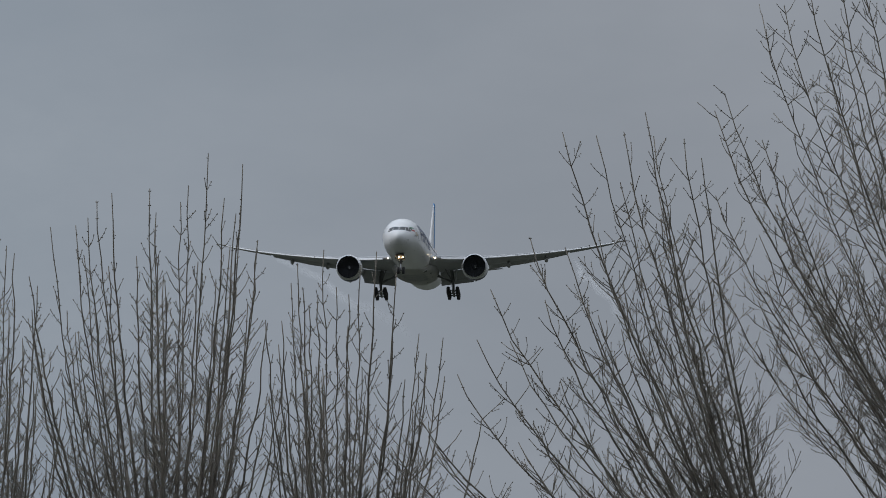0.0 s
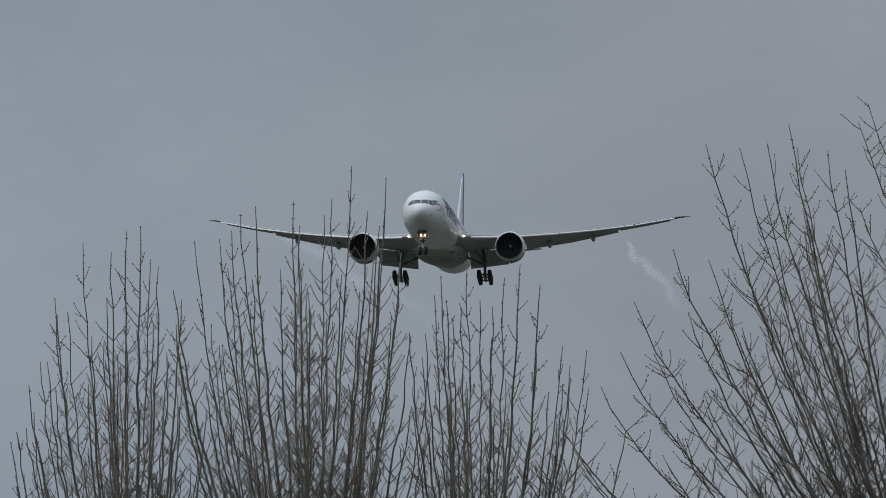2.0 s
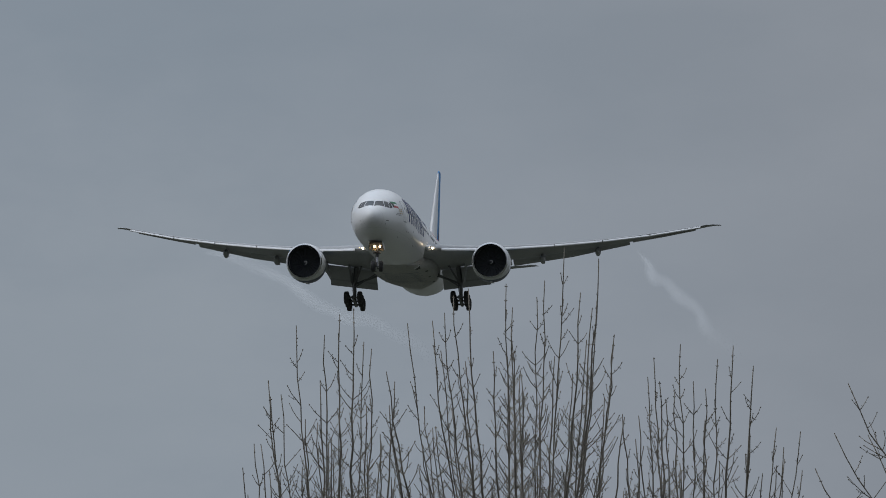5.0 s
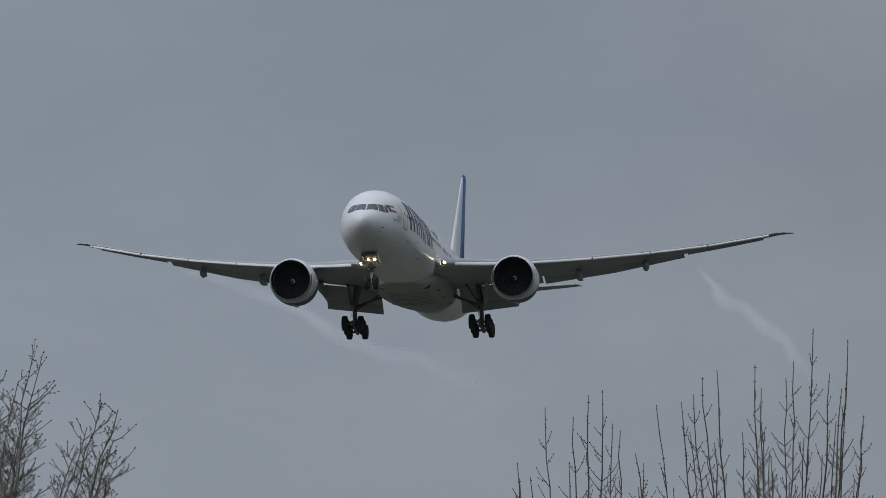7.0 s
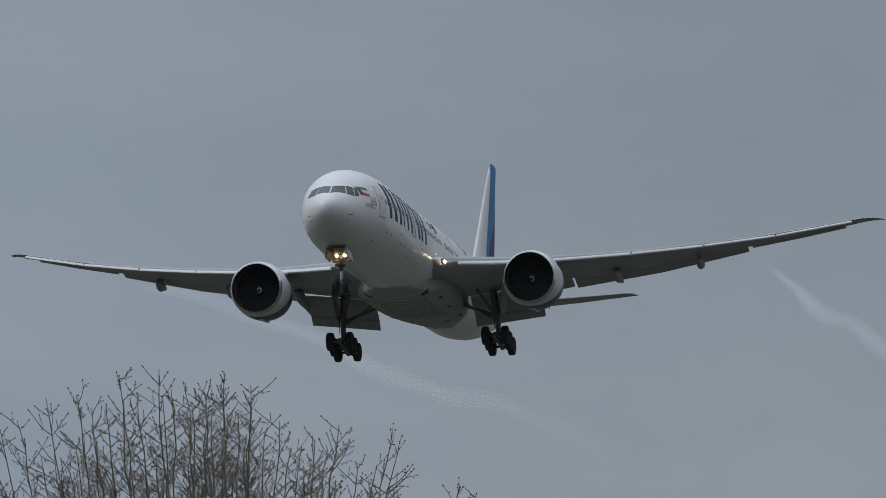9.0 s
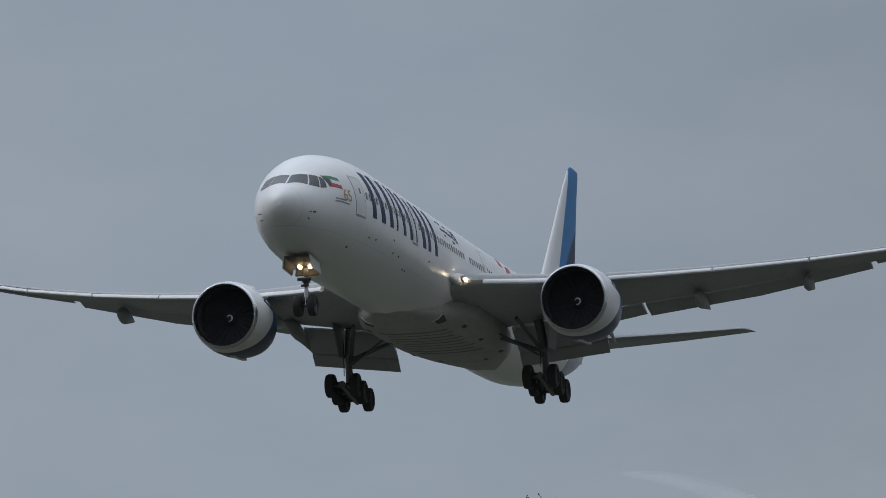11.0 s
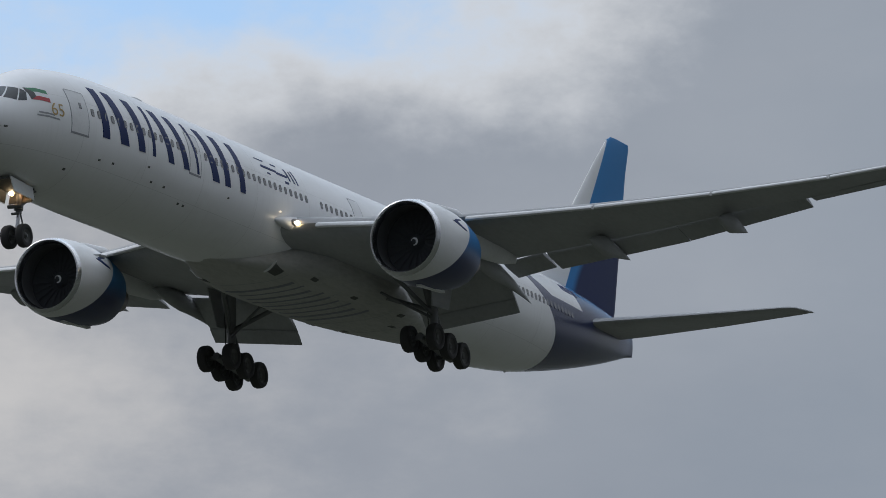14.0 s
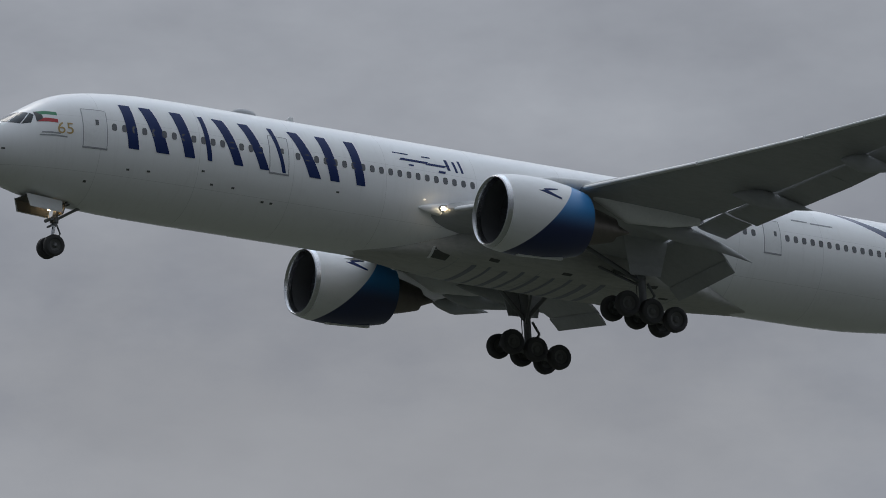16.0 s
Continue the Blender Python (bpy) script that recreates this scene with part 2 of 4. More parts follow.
def vapour():
    s = Shade("thin_vapour")
    n = s.noise(0.09, 4, 0.6, (0.35, 1, 1))
    fade = s.op("MULTIPLY", s.ramp(s.x, 46, 62), s.op("SUBTRACT", 1.0, s.ramp(s.x, 110, 330)))
    a = s.op("MULTIPLY", s.op("MULTIPLY", s.ramp(n, 0.05, 0.6), fade), 0.036)
    N, L = s.nt.nodes.new, s.nt.links.new
    clear, front, through_, both, out = N("ShaderNodeBsdfTransparent"), N("ShaderNodeBsdfDiffuse"), N("ShaderNodeBsdfTranslucent"), N("ShaderNodeAddShader"), N("ShaderNodeMixShader")
    front.inputs[0].default_value = through_.inputs[0].default_value = (0.85, 0.87, 0.9, 1)
    L(front.outputs[0], both.inputs[0])
    L(through_.outputs[0], both.inputs[1])
    L(a, out.inputs[0])
    L(clear.outputs[0], out.inputs[1])
    L(both.outputs[0], out.inputs[2])
    L(out.outputs[0], s.nt.nodes["Material Output"].inputs[0])
    s.nt.nodes.remove(s.bsdf)
    return s.m


def grass():
    s = Shade("rough_winter_grass")
    n = s.noise(0.05, 8, 0.6)
    f = s.noise(2.5, 6, 0.6)
    c = s.mix(n, (0.046, 0.054, 0.038), (0.072, 0.070, 0.051))
    return s.done(s.mix(s.op("MULTIPLY", f, 0.5), c, (0.038, 0.043, 0.028)), 0.9)


FUSELAGE, FIN, COWL, BARK, VAPOUR = fuselage_paint(), fin_paint(), cowl_paint(), bark(), vapour()
WHITE = plain("white_paint", (0.76, 0.77, 0.78), 0.5, 0, 0.2, 0.8)
WHITE.node_tree.nodes["Principled BSDF"].inputs["Specular IOR Level"].default_value = 0.2
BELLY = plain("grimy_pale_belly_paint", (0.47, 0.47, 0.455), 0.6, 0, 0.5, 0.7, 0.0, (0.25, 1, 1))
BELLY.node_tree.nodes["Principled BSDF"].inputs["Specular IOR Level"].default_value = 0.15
GREY = plain("grey_wing_paint", (0.39, 0.40, 0.415), 0.5, 0, 0.35, 0.6, 0.0, (0.3, 1, 1))
GREY.node_tree.nodes["Principled BSDF"].inputs["Specular IOR Level"].default_value = 0.25
PALE = plain("pale_grey_edge_paint", (0.70, 0.71, 0.72), 0.42, 0.0, 0.25, 1.0)
METAL = plain("bare_aluminium", (0.62, 0.63, 0.65), 0.26, 1.0, 0.2, 2.0)
STEEL = plain("gear_steel", (0.17, 0.175, 0.18), 0.42, 0.55, 0.4, 5.0)
TITAN = plain("dark_exhaust_metal", (0.20, 0.18, 0.165), 0.42, 1.0, 0.4, 3.0)
DARK = plain("dark_intake_lining", (0.11, 0.115, 0.12), 0.5, 0.1, 0.3, 2.0)
FANMAT = plain("black_composite_fan", (0.060, 0.064, 0.070), 0.8, 0.0, 0.1, 3.0)
FANMAT.node_tree.nodes["Principled BSDF"].inputs["Specular IOR Level"].default_value = 0.08
RUBBER = plain("worn_black_rubber", (0.046, 0.046, 0.048), 0.8, 0, 0.4, 6.0)
BAY = plain("dark_wheel_bay", (0.09, 0.093, 0.09), 0.7, 0, 0.5, 4.0)
GLASS = plain("dark_cockpit_glass", (0.012, 0.018, 0.024), 0.10, 0.0, 0.1, 2.0, 0.0)
GLASS.node_tree.nodes["Principled BSDF"].inputs["Specular IOR Level"].default_value = 0.3
PANE = plain("dark_cabin_window", (0.05, 0.055, 0.065), 0.15, 0.0, 0.1, 2.0, 0.5)
INK = plain("navy_lettering_paint", (0.010, 0.026, 0.112), 0.5, 0, 0.15, 1.0)
INK.node_tree.nodes["Principled BSDF"].inputs["Specular IOR Level"].default_value = 0.15
FADED = plain("faded_navy_marking", (0.20, 0.21, 0.25), 0.6, 0, 0.3, 1.5)
LINE = plain("grey_joint_line", (0.30, 0.31, 0.33), 0.5, 0, 0.2, 2.0)
GOLD = plain("gold_marking", (0.42, 0.30, 0.12), 0.45, 0.2, 0.15, 3.0)
GREEN = plain("green_flag_band", (0.0, 0.17, 0.06), 0.45, 0, 0.1, 3.0)
RED = plain("red_flag_band", (0.40, 0.012, 0.02), 0.45, 0, 0.1, 3.0)
BLACK = plain("black_flag_band", (0.012, 0.012, 0.013), 0.45, 0, 0.1, 3.0)
LAMP = glow("lit_landing_lamp", (1.0, 0.72, 0.42), 9)
TURNLAMP = glow("lit_turn_off_lamp", (1.0, 0.85, 0.62), 1)
ROOTLAMP = glow("lit_wing_root_lamp", (1.0, 0.82, 0.56), 14)


# ---------------------------------------------------------------- mesh helpers
def mesh_of(name, verts, faces, material, smooth=True, angle=35):
    me = bpy.data.meshes.new(name)
    me.from_pydata([tuple(v) for v in verts], [], faces)
    me.materials.append(material)
    bm = bmesh.new()
    bm.from_mesh(me)
    bmesh.ops.recalc_face_normals(bm, faces=bm.faces)
    bm.to_mesh(me)
    bm.free()
    if smooth:
        me.shade_smooth()
        me.set_sharp_from_angle(angle=radians(angle))
    return me


def part(name, geo, material, parent, label="", m=None, smooth=True, angle=35):
    """One mesh object under a thing or a part; geo is (verts, faces) or a finished mesh."""
    me = geo if isinstance(geo, bpy.types.Mesh) else mesh_of(name, geo[0], geo[1], material, smooth, angle)
    ob = new(name, me)
    ob.parent = parent
    if m is not None:
        ob.matrix_basis = m
    if label:
        tagged(ob, label=label)
    return ob


def loft(rings, cap=True, closed=True):
    """Verts and faces of a skin over rings with equal counts."""
    n = len(rings[0])
    verts = [v for r in rings for v in r]
    faces = []
    for i in range(len(rings) - 1):
        for j in range(n if closed else n - 1):
            k = (j + 1) % n
            faces.append((i * n + j, i * n + k, (i + 1) * n + k, (i + 1) * n + j))
    if cap:
        faces.append(tuple(range(n)))
        faces.append(tuple(range((len(rings) - 1) * n, len(rings) * n)))
    return verts, faces


def join(*geos):
    verts, faces = [], []
    for v, f in geos:
        o = len(verts)
        verts += [tuple(p) for p in v]
        faces += [tuple(i + o for i in q) for q in f]
    return verts, faces


def turned(profile, seg=40, axis="x"):
    """A surface of revolution about x from (x, radius) pairs."""
    rings = []
    for x, r in profile:
        rings.append([(x, r * math.cos(2 * math.pi * k / seg), r * math.sin(2 * math.pi * k / seg)) for k in range(seg)])
    v, f = loft(rings, cap=False)
    if axis == "y":
        v = [(b, a, c) for a, b, c in v]
    return v, f


def rod(a, b, ra, rb=None, seg=12):
    a, b = Vector(a), Vector(b)
    rb = ra if rb is None else rb
    d = (b - a).normalized()
    u = d.orthogonal().normalized()
    w = d.cross(u)
    ring = lambda c, r: [c + (u * math.cos(t) + w * math.sin(t)) * r for t in (2 * math.pi * k / seg for k in range(seg))]
    return loft([ring(a, ra), ring(b, rb)])


def slab(a, b, c, d, thick):
    """A thin plate over four corners, with rounded-off depth."""
    p = [Vector(v) for v in (a, b, c, d)]
    n = (p[1] - p[0]).cross(p[3] - p[0]).normalized() * thick / 2
    v = [q + n for q in p] + [q - n for q in p]
    return v, [(0, 1, 2, 3), (7, 6, 5, 4), (0, 4, 5, 1), (1, 5, 6, 2), (2, 6, 7, 3), (3, 7, 4, 0)]


def foil(chord, thick, n=12, camber=0.02):
    """A closed wing section from the leading edge (0) aft, as (aft, up) pairs."""
    up, lo = [], []
    for i in range(n + 1):
        u = 0.5 * (1 - math.cos(math.pi * i / n))
        t = 5 * thick * (0.2969 * math.sqrt(u) - 0.126 * u - 0.3516 * u * u + 0.2843 * u ** 3 - 0.1015 * u ** 4)
        c = camber * 4 * u * (1 - u)
        up.append((u * chord, (c + t) * chord))
        lo.append((u * chord, (c - t) * chord))
    return up[::-1] + lo[1:-1]


def surface(sections, side=1, n=12):
    """A wing-like skin. Sections: y, leading edge x, z, chord, thickness, droop in degrees."""
    rings = []
    for y, x, z, chord, thick, droop in sections:
        c, s = math.cos(radians(droop)), math.sin(radians(droop))
        rings.append([(x + a * c + b * s, side * y, z - a * s + b * c) for a, b in foil(chord, thick, n)])
    return loft(rings)


# ---------------------------------------------------------------- ground
def build_ground():
    v, n, size = [], 40, 4500.0
    rng = random.Random(4)
    for j in range(n + 1):
        for i in range(n + 1):
            u, w = (i / n * 2 - 1), (j / n * 2 - 1)
            v.append((size * u * abs(u), size * w * abs(w), rng.uniform(-0.06, 0.0)))
    f = [(j * (n + 1) + i, j * (n + 1) + i + 1, (j + 1) * (n + 1) + i + 1, (j + 1) * (n + 1) + i) for j in range(n) for i in range(n)]
    ob = new("ground", mesh_of("ground", v, f, grass()))
    tagged(ob, "flat rough winter grass reaching to the horizon", "ground", kind="structure")


build_ground()


# ---------------------------------------------------------------- airliner
# body space: x aft from the nose, y to starboard, z up from the barrel's axis
STATIONS = [(1.87, -0.75, -0.77, 0.01), (1.94, -0.42, -1.08, 0.32), (2.19, -0.08, -1.42, 0.66), (2.61, 0.24, -1.78, 1.02), (3.26, 0.62, -2.15, 1.42), (3.92, 1.013, -2.4, 1.75),
            (4.67, 1.492, -2.6, 2.03), (5.6, 2.06, -2.78, 2.32), (6.72, 2.52, -2.92, 2.58), (8.4, 2.837, -3.02, 2.83), (10.73, 3.048, -3.09, 3), (14, 3.1, -3.1, 3.1), (30, 3.1, -3.1, 3.1), (49, 3.1, -3.1, 3.1),
            (53, 3.1, -3.05, 3.06), (57, 3.1, -2.72, 2.88), (61, 3.04, -2.08, 2.5), (65, 2.9, -1.28, 1.95), (69, 2.66, -0.36, 1.2), (71.5, 2.46, 0.3, 0.64), (73, 2.3, 0.7, 0.22), (73.7, 2.2, 0.82, 0.07)]


def section(x):
    """Crown, keel and half-width of the barrel at x, by smooth interpolation."""
    S = STATIONS
    x = min(max(x, S[0][0]), S[-1][0])
    i = max(k for k in range(len(S) - 1) if S[k][0] <= x)
    a, b = S[i], S[i + 1]
    p, n = S[max(i - 1, 0)], S[min(i + 2, len(S) - 1)]
    h = b[0] - a[0]
    u = (x - a[0]) / h
    out = []
    for k in (1, 2, 3):
        d = (b[k] - a[k]) / h
        da = (a[k] - p[k]) / (a[0] - p[0]) if a[0] > p[0] else d
        db = (n[k] - b[k]) / (n[0] - b[0]) if n[0] > b[0] else d
        m0 = 0 if da * d <= 0 else 2 * da * d / (da + d)
        m1 = 0 if db * d <= 0 else 2 * db * d / (db + d)
        if i == 0:
            m0 = d
        out.append((2 * u ** 3 - 3 * u * u + 1) * a[k] + (u ** 3 - 2 * u * u + u) * h * m0 + (3 * u * u - 2 * u ** 3) * b[k] + (u ** 3 - u * u) * h * m1)
    return out


def skin(x, angle, off=0.0, side=-1):
    """A point of the barrel's skin, angle in degrees down from the crown."""
    top, bot, half = section(x)
    c, h, a = (top + bot) / 2, (top - bot) / 2, radians(angle)
    p = Vector((x, side * half * math.sin(a), c + h * math.cos(a)))
    n = Vector((0, side * math.sin(a) / max(half, 0.05), math.cos(a) / max(h, 0.05))).normalized()
    return p + n * off


def angle_at(x, z):
    top, bot, _ = section(x)
    c, h = (top + bot) / 2, (top - bot) / 2
    return math.degrees(math.acos(max(-1, min(1, (z - c) / h))))


def patch(corners, off=0.012, side=-1, nx=3, nz=6, use_z=True, depth=0.03):
    """A plate that follows the skin, over four corners given as x and height (or x and angle)."""
    c = [(x, angle_at(x, v) if use_z else v) for x, v in corners]
    v, f = [], []
    for o in (off, off - depth):
        for j in range(nz + 1):
            for i in range(nx + 1):
                u, w = i / nx, j / nz
                x = (1 - w) * ((1 - u) * c[0][0] + u * c[1][0]) + w * ((1 - u) * c[3][0] + u * c[2][0])
                a = (1 - w) * ((1 - u) * c[0][1] + u * c[1][1]) + w * ((1 - u) * c[3][1] + u * c[2][1])
                v.append(skin(x, a, o, side))
    for j in range(nz):
        for i in range(nx):
            k = j * (nx + 1) + i
            f.append((k, k + 1, k + nx + 2, k + nx + 1))
    n = (nx + 1) * (nz + 1)
    rim = [i for i in range(nx + 1)] + [j * (nx + 1) + nx for j in range(1, nz + 1)] + [nz * (nx + 1) + i for i in range(nx - 1, -1, -1)] + [j * (nx + 1) for j in range(nz - 1, 0, -1)]
    for a, b in zip(rim, rim[1:] + rim[:1]):
        f.append((a, b, b + n, a + n))
    return v, f


def box_on_skin(x0, x1, z0, z1, side=-1, off=0.012, lean=0.0, nz=6):
    return patch([(x0, z0), (x1, z0), (x1 + lean, z1), (x0 + lean, z1)], off, side, 2, nz)


def text_on_skin(words, x0, z0, size, side=-1):
    """Flat letters from the built-in font, wrapped on the barrel."""
    cu = bpy.data.curves.new("letters", "FONT")
    cu.body, cu.size = words, size
    tmp = new("letters", cu)
    bpy.context.view_layer.update()
    me = bpy.data.meshes.new_from_object(tmp)
    v = [skin(x0 + p.co.x, angle_at(x0 + p.co.x, z0 + p.co.y), 0.016, side) for p in me.vertices]
    f = [tuple(p.vertices) for p in me.polygons]
    bpy.data.objects.remove(tmp)
    return v, f


DOORS = [(7.02, 8.2, -0.52, 1.42), (17.14, 18.18, -0.40, 1.50), (34.05, 35.0, -0.10, 1.72), (46.6, 47.6, -0.30, 1.48), (61.4, 62.4, -0.35, 1.45)]


def build_fuselage(jet):
    xs = [1.865, 1.875, 1.893, 1.921, 1.958, 2.014, 2.099, 2.21, 2.351, 2.518, 2.752, 2.986, 3.266, 3.592, 3.919, 4.292, 4.665, 5.133, 5.599, 6.159, 6.719, 7.559, 8.4, 9.519, 10.733, 12.133, 13.067, 14]
    xs += [14 + 2 * i for i in range(1, 18)] + [50 + 1.0 * i for i in range(22)] + [71.5, 72.1, 72.6, 73.0, 73.4, 73.7]
    rings = [[skin(x, 360 * k / 72) for k in range(72)] for x in xs]
    body = part("fuselage", loft(rings), FUSELAGE, jet, "white painted fuselage barrel with a navy tail")
    # cockpit panes, three a side
    panes = [[(3.06, 2), (3.60, 37.5), (4.34, 24), (4.02, 1.5)], [(3.64, 40), (4.10, 53.5), (4.64, 37), (4.38, 25.5)], [(4.15, 55), (4.58, 59), (4.80, 46.5), (4.68, 38.5)]]
    for side in (-1, 1):
        for c in panes:
            part("cockpit_window", patch(c, 0.012, side, 5, 5, False), GLASS, body, "dark glossy cockpit pane")
        for x0, x1, z0, z1 in DOORS:
            if x0 > 60:
                continue
            part("cabin_door", box_on_skin(x0, x1, z0, z1, side, 0.010), WHITE, body, "closed white cabin door with a grey outline")
            w = 0.035
            for b in ((x0 - w, x0, z0, z1), (x1, x1 + w, z0, z1), (x0, x1, z1, z1 + w), (x0 - 0.05, x1 + 0.05, z0 - 0.09, z0)):
                part("door_seam", box_on_skin(*b, side, 0.013), LINE, body)
            part("door_window", box_on_skin(x0 + 0.62, x0 + 0.78, 0.62, 0.9, side, 0.016), PANE, body)
    # cabin windows: one shared pane mesh, set on the skin
    ring = [(0.135 * math.copysign(abs(math.cos(t)) ** 0.6, math.cos(t)), 0.19 * math.copysign(abs(math.sin(t)) ** 0.7, math.sin(t))) for t in (2 * math.pi * k / 14 for k in range(14))]
    v = [(a, 0.0, b) for a, b in ring] + [(a * 0.98, 0.05, b * 0.98) for a, b in ring]
    f = [tuple(range(14))] + [(k, (k + 1) % 14, 14 + (k + 1) % 14, 14 + k) for k in range(14)]
    pane = mesh_of("cabin_window", v, f, PANE)
    x = 8.6
    while x < 60.5:
        clear = all(x < a - 0.25 or x > b + 0.25 for a, b, _, _ in DOORS)
        if clear and not 29.2 < x < 30.1 and not 36.6 < x < 37.2:
            for side in (-1, 1):
                z = 0.62
                a = angle_at(x, z)
                p = skin(x, a, 0.012, side)
                lean = math.degrees(math.asin(z / 3.1))
                m = Matrix.Translation(p) @ (pose(0, 0, 0, -lean) if side < 0 else pose(0, 0, 0, lean) @ pose(0, 0, 0, 0, 0, 180))
                part("cabin_window", pane, PANE, body, m=m)
        x += 0.533
    # bold navy bars where the carrier's name stands: foot from, to; head from, to; heights
    bars = [(9.35, 9.90, 9.05, 9.60, -0.36, 1.95), (10.85, 11.55, 10.10, 10.70, -0.36, 1.95), (12.40, 12.95, 11.75, 12.35, -0.36, 1.95), (13.65, 13.90, 13.30, 13.55, -0.36, 1.95),
            (15.15, 15.65, 14.10, 14.70, -0.36, 1.95), (16.60, 17.10, 15.55, 16.10, -0.36, 1.95), (17.85, 18.05, 17.20, 17.45, -0.36, 1.95), (19.40, 20.05, 18.35, 18.90, -0.36, 1.95), (20.60, 21.12, 19.95, 20.50, -0.36, 1.95), (22.10, 22.60, 21.60, 22.12, -0.36, 1.95)]
    for side in (-1, 1):
        for a, b, c, d, z0, z1 in bars:
            part("name_bar", patch([(a, z0), (b, z0), (d, z1), (c, z1)], 0.017, side, 2, 10), INK, body, "navy painted bar")
    for x0, x1, z0, z1, lean in ((24.4, 25.3, 1.78, 1.84, 0), (24.7, 26.3, 1.42, 1.54, 0.1), (26.2, 27.3, 1.36, 1.48, 0.2), (27.5, 27.66, 1.25, 1.85, -0.1), (27.95, 28.08, 1.2, 1.8, -0.1), (26.1, 26.6, 1.78, 1.85, 0),
                               (25.2, 25.5, 1.16, 1.24, 0), (26.9, 27.3, 1.02, 1.14, 0.05), (28.3, 28.42, 1.2, 1.9, -0.1)):
        part("script_bar", box_on_skin(x0, x1, z0, z1, -1, 0.014, lean, 3), INK, body, "small navy painted bar")
    # lines of small writing behind the wing and near the tail
    for x0, x1, z0 in ((48.6, 49.6, 1.75), (49.8, 51.2, 1.72), (5.0, 5.9, -0.05), (4.9, 6.2, -0.2)):
        part("script_bar", box_on_skin(x0, x1, z0, z0 + 0.07, -1, 0.014, 0, 2), LINE, body)
    for k in range(5):
        part("registration_bar", box_on_skin(60.0 + 0.5 * k, 60.35 + 0.5 * k, 1.95, 2.3, -1, 0.014, 0, 2), INK, body, "short dark bar of tail marking")
    # national flag behind the cockpit
    fx0, fx1, fz0, fz1 = 4.84, 5.80, 0.54, 1.12
    h = (fz1 - fz0) / 3
    for i, m in enumerate((RED, WHITE, GREEN)):
        part("flag_band", box_on_skin(fx0, fx1, fz0 + i * h, fz0 + (i + 1) * h, -1, 0.014, 0, 2), m, body)
    part("flag_band", patch([(fx0, fz0), (fx0 + 0.02, fz0), (fx0 + 0.3, fz0 + h), (fx0, fz0 + h)], 0.018, -1, 3, 2), BLACK, body)
    part("flag_band", patch([(fx0, fz0 + h), (fx0 + 0.3, fz0 + h), (fx0 + 0.3, fz0 + 2 * h), (fx0, fz0 + 2 * h)], 0.018, -1, 3, 2), BLACK, body)
    part("flag_band", patch([(fx0, fz0 + 2 * h), (fx0 + 0.3, fz0 + 2 * h), (fx0 + 0.02, fz1), (fx0, fz1)], 0.018, -1, 3, 2), BLACK, body)
    # anniversary number in gold beside the flag, and a red ornament behind the wing
    part("gold_number", text_on_skin("65", 5.72, 0.0, 0.84), GOLD, body, "gold painted number", smooth=False)
    for x0, x1, z0, lean in ((39.6, 40.5, 1.75, 0.7), (40.9, 41.8, 1.5, 0.8), (42.0, 42.5, 1.6, 0.5)):
        part("ornament", box_on_skin(x0, x1, z0, z0 + 0.5, -1, 0.014, lean, 4), RED, body, "red painted ornament")
    # small ports, drains and probes on the skin
    for x0, z0 in ((3.2, -1.0), (9.4, -1.4), (13.4, -0.95), (14.0, -1.5), (15.2, -1.5), (17.0, -1.9), (17.5, -1.9), (21.0, -0.9), (10.5, -1.35), (7.4, -2.15)):
        part("skin_port", box_on_skin(x0, x0 + 0.16, z0, z0 + 0.09, -1, 0.012, 0, 2), BAY, body)
    for a in (-1, 1):
        part("probe", rod(skin(3.0, 100, 0.0, a), skin(2.85, 100, 0.22, a), 0.03, 0.015), STEEL, body)
        part("probe", rod(skin(3.0, 115, 0.0, a), skin(2.85, 115, 0.22, a), 0.03, 0.015), STEEL, body)
    # aerials along the crown
    part("antenna_fairing", surface_dome(16.2, 18.1, 0.55, 0.36), GREY, body, "low grey antenna dome on the crown")
    for x0 in (19.5, 41.0):
        part("antenna_blade", slab((x0, 0, 3.05), (x0 + 0.5, 0, 3.05), (x0 + 0.55, 0, 3.45), (x0 + 0.3, 0, 3.45), 0.05), WHITE, body)
    part("antenna_blade", slab((57.0, 0, -2.4), (57.35, 0, -2.4), (57.4, 0, -2.75), (57.25, 0, -2.75), 0.05), WHITE, body)
    return body


def surface_dome(x0, x1, half, high):
    rings = []
    for i in range(9):
        u = i / 8
        k = max(math.sin(math.pi * u), 0.02) ** 0.6
        rings.append([(x0 + (x1 - x0) * u, half * k * math.cos(t), 3.0 + (high + 0.1) * k * math.sin(t)) for t in (math.pi * j / 12 for j in range(13))])
    return loft(rings, closed=True)


BELLY_STATIONS = [(22.6, 0.35, -3.05, -2.95), (23.8, 0.8, -3.10, -2.75), (25.4, 1.45, -3.15, -2.4), (27.0, 2.15, -3.22, -1.9), (28.8, 2.85, -3.28, -1.3), (31, 3.36, -3.32, -0.8), (37, 3.42, -3.34, -0.8), (40, 3.25, -3.30, -1.0), (42.5, 2.6, -3.24, -1.6), (44.5, 1.8, -3.17, -2.2), (46.5, 0.95, -3.10, -2.75), (48.0, 0.35, -3.04, -2.95)]


def belly_section(x):
    S = BELLY_STATIONS
    return [float(np.interp(x, [q[0] for q in S], [q[k] for q in S])) for k in (1, 2, 3)]


